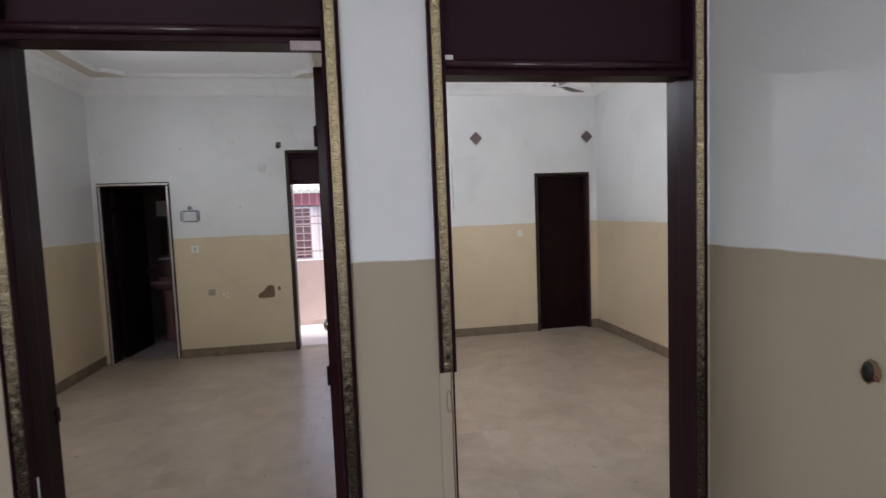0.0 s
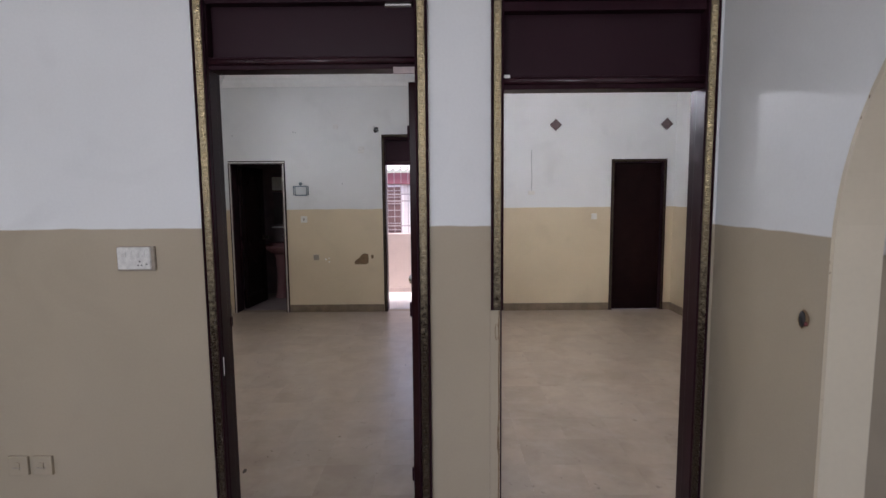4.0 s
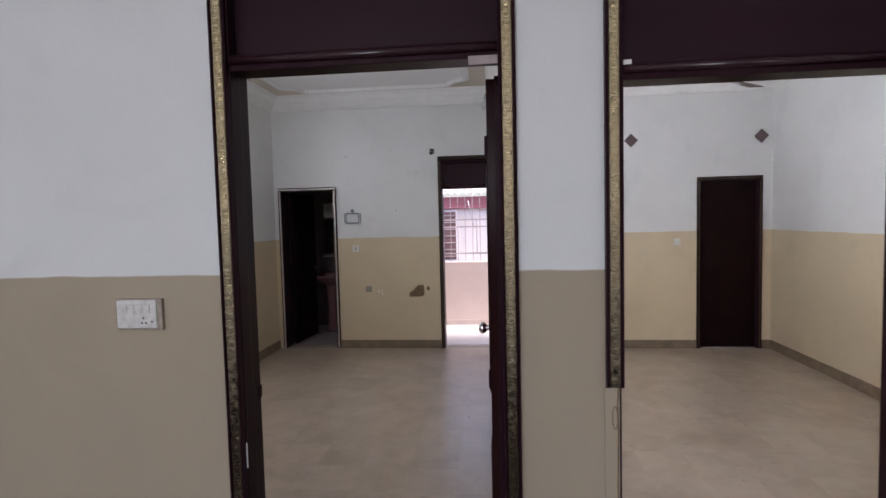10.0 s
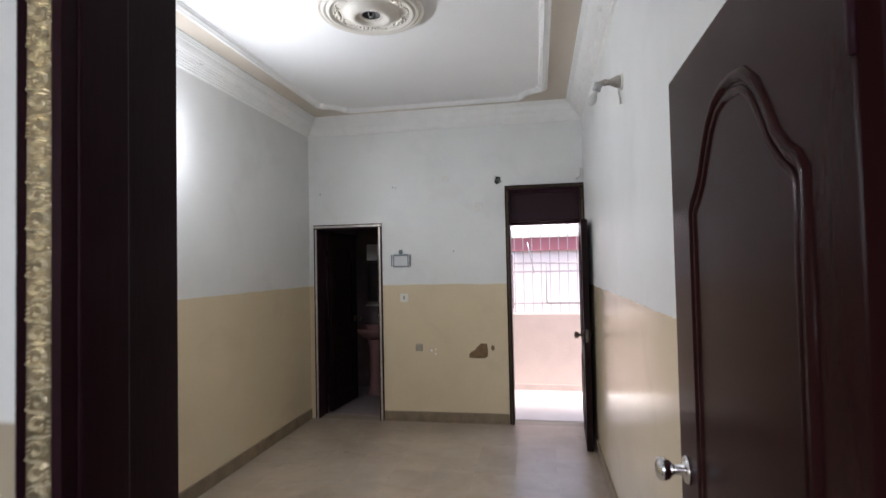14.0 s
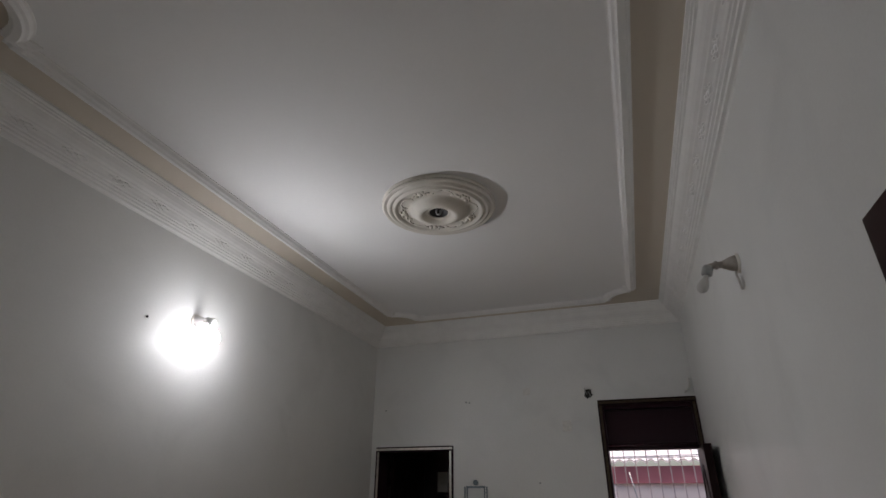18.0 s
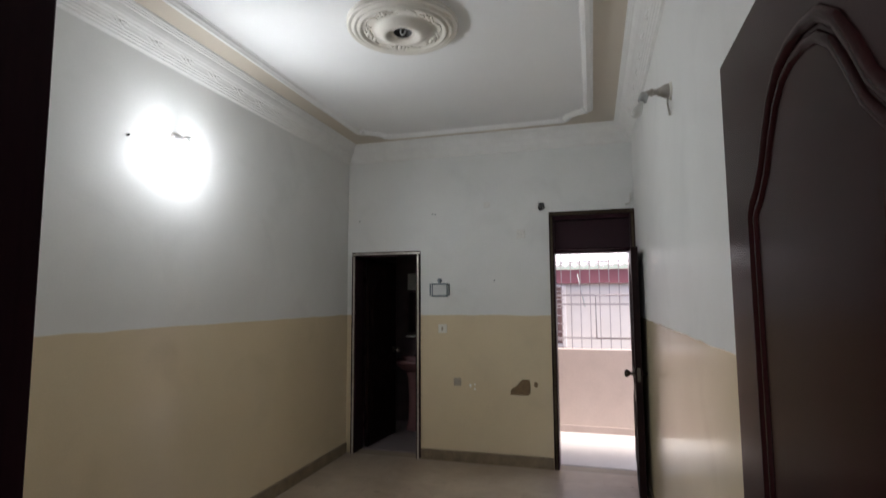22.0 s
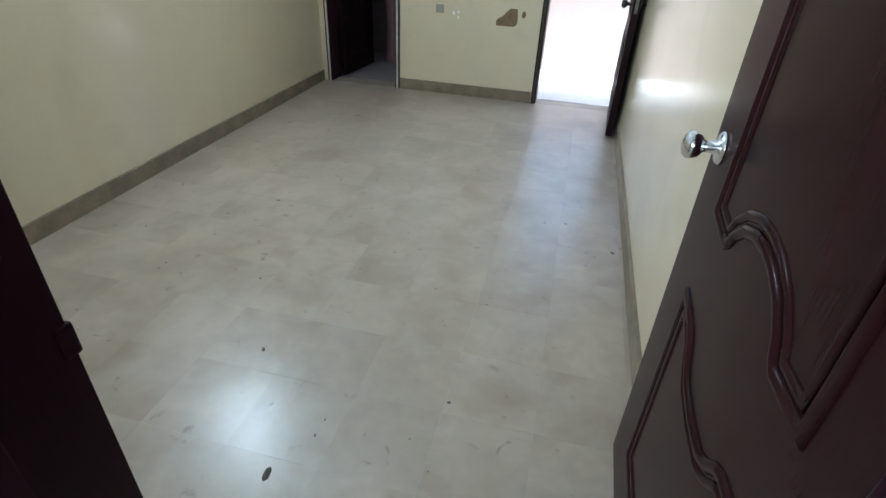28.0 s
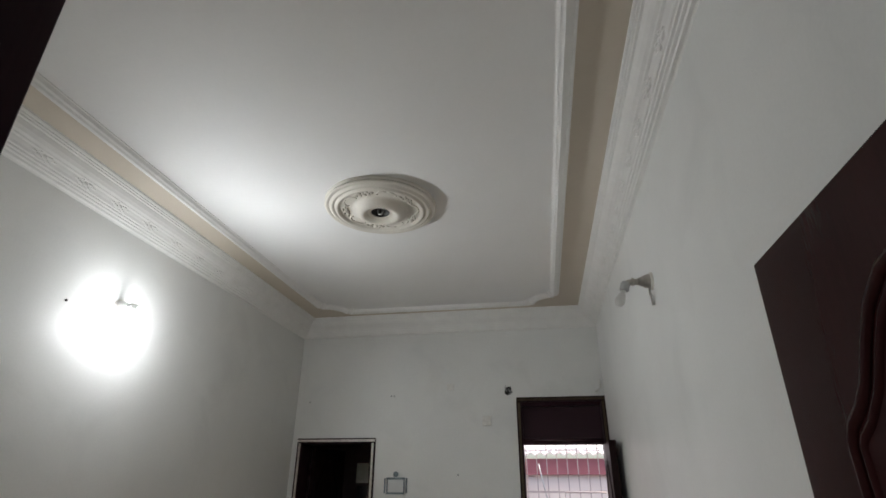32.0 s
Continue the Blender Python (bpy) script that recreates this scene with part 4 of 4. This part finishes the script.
part("hanger", lathe([(0.022, -0.004), (0.022, 0.004), (0.012, 0.006)], 18, Matrix.Translation((0.0, -0.008, 0.085)) @ Matrix.Rotation(radians(90), 4, "X")), TEAL, sign)

# ---- second bedroom ----


def diamond(x, z, y, r, mat, label, group):
    t = thing("diamond_tile", pose(x, y, z, 0, 45, 0), label, "tile", group)
    part("tile_face", block(-r, r, -0.008, 0.0, -r, r, 0.002), mat, t)
    return t


for x in (1.495, 2.912):
    diamond(x, 2.402, BY1, 0.055, DIAMG, "dark brown diamond tile set in the white wall", "diamond tiles in the second room")
plate("wall_switch", 2.006, 1.234, 0.07, 0.075, BY1, "small ivory switch plate beside the closed door")
cable = thing("hanging_cable", pose(1.19, BY1, 1.54), "thin cable hanging down to a small white box", "cable")
part("wire", tube([(0.0, -0.006, 0.02), (0.006, -0.006, 0.2), (-0.004, -0.006, 0.38), (0.0, -0.006, 0.55)], 0.004), GREYM, cable)
part("outlet_box", block(-0.04, 0.04, -0.025, 0.001, -0.02, 0.03, 0.004), PLASTIC, cable)
win = tagged(thing("window_1", pose(0, 0, 0), "small dark window with a gilt-edged frame in the second room", "window"), kind="structure")
part("window_frame", block(0.34, 0.785, BY1 - 0.02, BY1, 1.11, 2.285, 0.003), GOLDB, win)
part("shutter", block(0.37, 0.75, BY1 - 0.03, BY1 - 0.016, 1.14, 2.255, 0.003), WOOD, win)
part("shutter_rail", block(0.39, 0.73, BY1 - 0.036, BY1 - 0.028, 1.72, 1.76, 0.003), WOOD, win)

# ceiling fan of the second room
BLADE = material("brown_fan_blade", (0.13, 0.10, 0.08), 0.5, var=0.2, scale=30)
fan = thing("ceiling_fan", pose(1.61, 2.41, 2.53), "white ceiling fan with brown blades, at rest", "fan")
part("canopy", lathe([(0.012, 0.40), (0.03, 0.41), (0.06, 0.50), (0.065, 0.54)], 28), WHITE, fan)
part("downrod", lathe([(0.012, 0.08), (0.012, 0.42)], 14), WHITE, fan)
ENAMEL = material("aged_fan_enamel", (0.55, 0.54, 0.53), 0.35, var=0.12, scale=20, bump=0.03)
part("motor", lathe([(0.02, -0.034), (0.05, -0.033), (0.10, -0.024), (0.132, -0.008), (0.140, 0.002), (0.136, 0.012), (0.118, 0.026), (0.075, 0.036), (0.05, 0.040), (0.046, 0.10), (0.040, 0.112), (0.014, 0.115)], 44), ENAMEL, fan, "white enamelled motor housing")
part("dark_ring", lathe([(0.128, 0.012), (0.139, 0.013), (0.136, 0.021), (0.120, 0.026)], 44), DIAMG, fan, "dark trim ring")
part("switch_cap", lathe([(0.018, -0.046), (0.03, -0.044), (0.034, -0.034), (0.03, -0.03)], 24), CHROME, fan, "chromed bottom cap")
for deg in (38, 252):
    turn = Matrix.Rotation(radians(deg), 4, "Z") @ Matrix.Rotation(radians(9), 4, "X")
    bm = block(0.12, 0.40, -0.055, 0.06, -0.034, -0.029, 0.002)
    for v in bm.verts:
        v.co.y *= 0.75 + 0.6 * (v.co.x - 0.12) if v.co.x < 0.3 else 0.9
    bm.transform(turn)
    blade = part("blade", bm, BLADE, fan, "grey-brown fan blade")
    bm = block(0.06, 0.16, -0.018, 0.018, -0.042, -0.036, 0.002)
    bm.transform(turn)
    part("blade_iron", bm, CHROME, blade, "chromed blade iron")

# ---- lounge ----
SPLASH = material("paint_splashed_plastic", (0.72, 0.71, 0.67), 0.5, var=0.2, scale=45, fine=180, bump=0.4)
sb = thing("switchboard", pose(-1.212, 0, 1.281), "paint-splashed white switchboard on the cream wall", "switch")
part("cover", block(-0.068, 0.068, -0.022, 0.001, -0.046, 0.046, 0.006), SPLASH, sb)
part("back_box", block(-0.073, 0.082, -0.015, 0.001, -0.052, 0.049, 0.003), SOCKG, sb, "grubby paint-smeared surround")
for i in range(4):
    part("rocker", block(-0.05 + i * 0.026, -0.031 + i * 0.026, -0.0245, -0.02, 0.004, 0.032, 0.002), SPLASH, sb)
for x, z in ((0.024, -0.012), (0.018, -0.028), (0.032, -0.028), (0.052, -0.024)):
    part("socket_hole", lathe([(0.0032, 0), (0.0032, 0.0008)], 10, Matrix.Translation((x, -0.0222, z)) @ Matrix.Rotation(radians(90), 4, "X")), BLACK, sb)
for x, rot in ((-1.775, 0), (-1.672, 0)):
    t = plate("painted_socket", x, 0.39, 0.085, 0.085, 0, "old socket painted over in cream", PAINTL, 1, "socket")
    part("socket_slot", block(-0.02, 0.02, -0.0205, -0.0185, -0.008, -0.004), SOCKG, t)
hole = chipped("wall_hole", ragged(11, 0.03, 0.036, 8, 0.5), LX1, -0.556, 1.137, "dark hole with a chipped rim in the brown-cream wall", HOLE, (-1, 0, 0))
part("cavity", lathe([(0.016, 0.0), (0.017, 0.0045), (0.004, 0.0052)], 9, Matrix.Translation((-0.0005, 0.006, 0.0)) @ Matrix.Rotation(radians(-90), 4, "Y") @ Matrix.Diagonal((1.5, 0.8, 1, 1))), BLACK, hole, "dark cavity")
part("crumb", lathe([(0.006, 0.0), (0.007, 0.005), (0.002, 0.007)], 7, Matrix.Translation((0, -0.012, -0.012)) @ Matrix.Rotation(radians(-90), 4, "Y")), DIAM, hole, "reddish brick crumb")
bm = bmesh.new()
structure("wall_ledge", box(box(bm, LX0, LX1, -0.045, 0, 2.39, 2.425, 0.006), LX0, LX1, -0.03, 0, 2.425, 2.44, 0.004), CREAM, "cream moulded ledge running over the doors", "trim")
structure("wall_ledge_line", block(LX0, LX1, -0.05, 0, 2.44, 2.46, 0.003), GOLDB, "thin brown-gold line on the ledge", "trim")
for x in (-2.15, -1.005, 0.136, 1.083):
    diamond(x, 2.43, -0.05, 0.05, DIAM, "red-brown diamond tile on the cream ledge", "diamond tiles over the doors")
# chips along the edges of the arch
rnd = random.Random(21)
chips = thing("arch_edge_chips", pose(LX1, ARC_Y, 0), "small chips knocked out of the painted arch edge", "wall damage")
for k in range(14):
    z = rnd.uniform(0.3, 1.45) if k < 10 else rnd.uniform(1.5, 1.85)
    y = 0.0 if z < ARC_Z else -ARC_R + math.sqrt(max(0.0, ARC_R ** 2 - (z - ARC_Z) ** 2))
    bm = bmesh.new()
    bmesh.ops.create_icosphere(bm, subdivisions=1, radius=1, matrix=Matrix.Translation((-0.002 + (KX0 - LX1) * (k % 3 == 2), y - 0.002, z)) @ Matrix.Diagonal((0.0028, 0.0032, rnd.uniform(0.004, 0.010), 1)))
    for v in bm.verts:
        v.co += Vector((rnd.uniform(-1, 1), rnd.uniform(-1, 1), rnd.uniform(-1, 1))) * 0.0012
    part("chip", bm, HOLE, chips)
# plaster made good where the trim is missing, with a dark crack beside the jamb
tagged(part("plaster_fill", block(0.246, 0.2885, -0.009, 0.02, 0.0, 1.05, 0.003), PAINTL), "rough plaster strip where the door trim is missing", "wall repair")
cracks = thing("plaster_crack", pose(0.28, -0.009, 0.6), "dark ragged cracks in the plaster beside the door jamb", "wall damage")
rnd = random.Random(3)
for z0, z1, sway in ((0.31, 0.45, 0.002), (-0.02, 0.33, 0.0015), (-0.16, 0.02, 0.004), (-0.18, -0.06, 0.007), (-0.55, -0.18, 0.0015)):
    pts = [(0.004 - sway * math.sin(math.pi * k / 6) * rnd.uniform(0.5, 1.3), -0.0003, z0 + (z1 - z0) * k / 6) for k in range(7)]
    part("crack", tube(pts, 0.0022), HOLE, cracks)
loop = [(-0.006 + 0.007 * math.cos(a), -0.001, 0.36 + 0.035 * math.sin(a)) for a in np.linspace(0.6, 5.6, 12)]
part("fibre_strand", tube(loop, 0.0012), HOLE, cracks, "curled strand of torn fibre")

# ---- dirt on the bedroom floor ----
bm = bmesh.new()
rnd = random.Random(11)
spots = [(-1.07, 0.64, 0.012), (-0.055, 2.22, 0.008), (-0.30, 2.45, 0.005), (-0.62, 1.05, 0.006), (-1.35, 1.1, 0.007), (-0.9, 3.0, 0.005), (-1.9, 2.2, 0.006), (-1.6, 1.5, 0.005)]
spots += [(rnd.uniform(-2.6, -0.1), rnd.uniform(0.4, 4.4), rnd.uniform(0.002, 0.004)) for _ in range(40)]
for x, y, r0 in spots:
    bmesh.ops.create_icosphere(bm, subdivisions=1, radius=r0, matrix=Matrix.Translation((x, y, 0.001)) @ Matrix.Rotation(rnd.uniform(0, 3), 4, "Z") @ Matrix.Diagonal((1, rnd.uniform(1, 2.4), 0.25, 1)))
tagged(part("floor_dirt", bm, DIRT), "scattered dark specks of dirt on the tiles", "dirt", kind="stuff")
CARVED = material("carved_grey_metal", (0.30, 0.29, 0.26), 0.5, metal=0.3, var=0.35, scale=30, bump=0.3)

# ---- kitchen wall unit behind the arch ----
unit = thing("wall_shelf_unit", pose(0, 0, 0), "built-in shelf unit of dark wood and speckled marble slabs", "shelf")
part("lower_slab", block(KX0 + 0.03, 3.3, -0.32, 0, 1.305, 1.436, 0.005), STONE, unit, "thick speckled marble slab")
part("upper_slab", block(KX0 + 0.2, 3.3, -0.30, 0, 1.728, 1.794, 0.004), STONE, unit, "thin marble slab")
part("back_panel", block(KX0 + 0.03, 3.3, -0.02, 0, 1.436, 1.728), WOOD, unit, "dark wood back panel")
part("mid_rail", block(KX0 + 0.03, 3.3, -0.05, -0.02, 1.56, 1.59, 0.003), WOOD, unit)
part("top_panel", block(KX0 + 0.2, 3.3, -0.02, 0, 1.794, 2.4), WOOD, unit, "dark wood upper panel")
part("side_panel", block(3.3, 3.33, -0.3, 0, 1.436, 2.4), WOOD, unit)
plate_m = Matrix.Translation((1.93, -0.12, 1.796)) @ Matrix.Rotation(radians(98), 4, "X") @ Matrix.Translation((0, 0.25, 0))
dish = thing("ornamental_plate", plate_m, "round carved grey-silver plate with a beaded rim", "ornament")
part("disc", lathe([(0.25, 0.0), (0.25, 0.012), (0.235, 0.018), (0.21, 0.014), (0.19, 0.010), (0.02, 0.008)], 48), CARVED, dish)
bm = bmesh.new()
for k in range(64):
    bmesh.ops.create_icosphere(bm, subdivisions=1, radius=0.008, matrix=Matrix.Translation((0.223 * math.cos(k * math.pi / 32), 0.223 * math.sin(k * math.pi / 32), 0.018)))
tagged(part("beaded_rim", bm, CARVED, dish), kind="stuff")
for k in range(8):
    for e in range(2):
        a = k * math.pi / 4 + 0.2
        c = Vector(((0.15 - 0.075 * e) * math.cos(a), (0.15 - 0.075 * e) * math.sin(a), 0.012))
        part("relief_bar", tube([c + Vector((0.03 * math.cos(t), 0.03 * math.sin(t), 0)) for t in np.linspace(a, a + 4.4, 12)], 0.005, 6), CARVED, dish)

# ---- bathroom ----
bm = bmesh.new()
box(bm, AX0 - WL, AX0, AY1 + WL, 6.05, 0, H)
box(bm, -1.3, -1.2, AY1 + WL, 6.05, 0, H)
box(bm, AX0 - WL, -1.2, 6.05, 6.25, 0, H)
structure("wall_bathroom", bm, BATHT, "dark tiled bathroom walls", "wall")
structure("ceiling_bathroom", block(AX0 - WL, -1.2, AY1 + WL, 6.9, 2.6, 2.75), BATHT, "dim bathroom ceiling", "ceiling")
basin = thing("wash_basin", pose(-2.40, 5.7, 0), "pink ceramic pedestal wash basin", "basin")
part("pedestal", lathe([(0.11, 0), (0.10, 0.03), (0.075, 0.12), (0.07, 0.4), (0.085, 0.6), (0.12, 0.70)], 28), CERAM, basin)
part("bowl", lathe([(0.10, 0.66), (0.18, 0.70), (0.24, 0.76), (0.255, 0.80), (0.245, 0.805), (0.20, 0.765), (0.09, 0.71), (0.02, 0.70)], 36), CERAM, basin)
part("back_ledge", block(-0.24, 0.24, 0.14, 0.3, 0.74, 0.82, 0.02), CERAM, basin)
part("tap", tube([(0, 0.2, 0.82), (0, 0.2, 0.92), (0, 0.14, 0.94), (0, 0.09, 0.91)], 0.011), CHROME, basin)
mir = thing("bathroom_mirror", pose(-2.40, 6.045, 1.34), "small framed mirror over the basin", "mirror")
part("glass", block(-0.2, 0.2, -0.008, 0.0, -0.25, 0.25, 0.002), MIRROR, mir)
part("shelf", block(-0.2, 0.2, -0.12, 0.0, -0.30, -0.28, 0.003), DIRTY, mir)
cab = thing("wall_cabinet", pose(-2.40, 5.98, 1.62), "pale wall box above the basin", "cabinet")
part("body", block(-0.16, 0.16, -0.1, 0.068, 0.0, 0.2, 0.005), DIRTY, cab)

# ---- balcony and outside ----
structure("wall_balcony", block(-1.2, 2.2, 6.06, 6.2, -0.2, 0.922, 0.004), BALC, "peach-painted balcony parapet", "wall")
structure("wall_balcony_end", block(-1.32, -1.2, 6.22, 6.9, 0, H), BALC, "painted end wall of the balcony", "wall")
structure("wall_balcony_side", block(2.2, 2.35, AY1 + WL, 6.22, -0.2, H), BALC, "painted end wall of the balcony", "wall")
structure("baseboard_balcony", block(-1.2, 2.2, 6.046, 6.06, -0.006, 0.07, 0.003), material("balcony_skirting", (0.42, 0.34, 0.315), 0.7, var=0.1), "pinkish skirting of the balcony", "baseboard")
grille = thing("balcony_grille", pose(0, 6.13, 0.922), "painted iron bar grille above the parapet", "grille")
post = part("bar", block(-0.005, 0.005, -0.005, 0.005, 0.0, 1.45), IRON, grille)
post.location = (-1.15, 0, 0)
for i in range(1, 31):
    o = post.copy()
    o.location = (-1.15 + i * 0.108, 0, 0)
    scene.collection.objects.link(o)
for z in (0.115, 0.505, 0.61, 1.42):
    part("rail", block(-1.19, 2.19, -0.013, -0.006, z, z + 0.02), IRON, grille)
part("gate_frame", tube([(-0.335, -0.02, 0.13), (-0.335, -0.02, 0.62), (0.4, -0.02, 0.62), (0.4, -0.02, 0.13), (-0.335, -0.02, 0.13)], 0.008, 6), IRON, grille, "iron gate frame")

house = thing("neighbour_house", pose(0, 0, -3.05), "pale pink house with a maroon fascia and sheet roof", "house")
part("wall", block(-7, 8, 9.6, 10.2, 0, 4.82), PINKW, house)
part("fascia", block(-7.2, 8.2, 9.53, 9.6, 4.82, 5.07, 0.01), MAROON, house, "maroon painted fascia")
bm = bmesh.new()
prev = None
N = 420
for i in range(N + 1):
    x = -7.4 + 15.8 * i / N
    zz = 0.022 * math.sin(i * 1.5)
    cur = [bm.verts.new((x, 9.46, 5.13 + zz)), bm.verts.new((x, 12.5, 5.97 + zz)), bm.verts.new((x, 12.5, 6.0 + zz)), bm.verts.new((x, 9.46, 5.16 + zz))]
    if prev:
        for k in range(4):
            bm.faces.new((prev[k], prev[(k + 1) % 4], cur[(k + 1) % 4], cur[k]))
    prev = cur
bmesh.ops.recalc_face_normals(bm, faces=bm.faces)
part("roof", bm, SHEET, house, "corrugated pale roof sheets")
part("downpipe", tube([(-0.62, 9.42, 4.98), (-0.55, 9.46, 4.62), (-0.5, 9.52, 4.4)], 0.009), GREYM, house)
for x in (-4.4, -1.44, 3.4):
    w = part("window", block(x - 0.6, x + 0.6, 9.56, 9.62, 3.68, 4.80, 0.01), SHEET, house, "barred window")
    part("pane", block(x - 0.54, x + 0.54, 9.55, 9.565, 3.74, 4.76), LOUVRE, w)
    for k in range(7):
        part("slat", block(x - 0.56, x + 0.56, 9.535, 9.55, 3.80 + k * 0.145, 3.818 + k * 0.145), IRON, w)
for z0, z1, sag in ((2.16, 2.22, 0.05), (2.12, 2.27, 0.03)):
    cable = thing("overhead_cable", pose(0, 0, 0), "pale cable strung along the eaves of the pink house", "cable", "cables along the eaves")
    part("wire", tube([(-5 + 10 * k / 16, 9.40, z0 + (z1 - z0) * k / 16 - sag * math.sin(math.pi * k / 16)) for k in range(17)], 0.012, 6), SHEET, cable)
    for k in (0, 16):
        part("bracket", block(-5.02 + 10 * k / 16, -4.98 + 10 * k / 16, 9.38, 9.56, z0 + (z1 - z0) * k / 16 - 0.02, z0 + (z1 - z0) * k / 16 + 0.02), IRON, cable)
structure("ground", block(-200, 200, 6.9, 400, -3.3, -3.0), material("street_dust", (0.35, 0.31, 0.27), 0.9, var=0.15, scale=0.5), "dusty street ground", "ground")

# ---- floor tiles, one by one ----


def tiles(parent, x0, x1, y0, y1, mat, size=0.305):
    bm = bmesh.new()
    g = 0.0002
    box(bm, -size / 2 + g, size / 2 - g, -size / 2 + g, size / 2 - g, -0.012, 0.0)
    me = mesh_of("floor_tile", bm, mat)
    n = 0
    y = y1
    while y > y0 - 1e-6:
        x = x0
        while x < x1:
            if n < 290:
                ob = new("floor_tile", me)
                ob.location = (x + size / 2, y - size / 2, 0.0003 * math.sin(7.1 * x + 3.3 * y))
                ob.rotation_euler = (0, 0, (n * 7 % 4) * math.pi / 2)
                ob.parent = parent
                n += 1
            x += size
        y -= size


tiles(fl_a, AX0, AX1 - 0.02, 0.15, AY1, TILE)
tiles(fl_b, BX0, BX1 - 0.02, 0.15, BY1, TILE)
tiles(fl_l, LX0, KX1 - 0.3, -3.7, 0.10, LOUNGETILE)
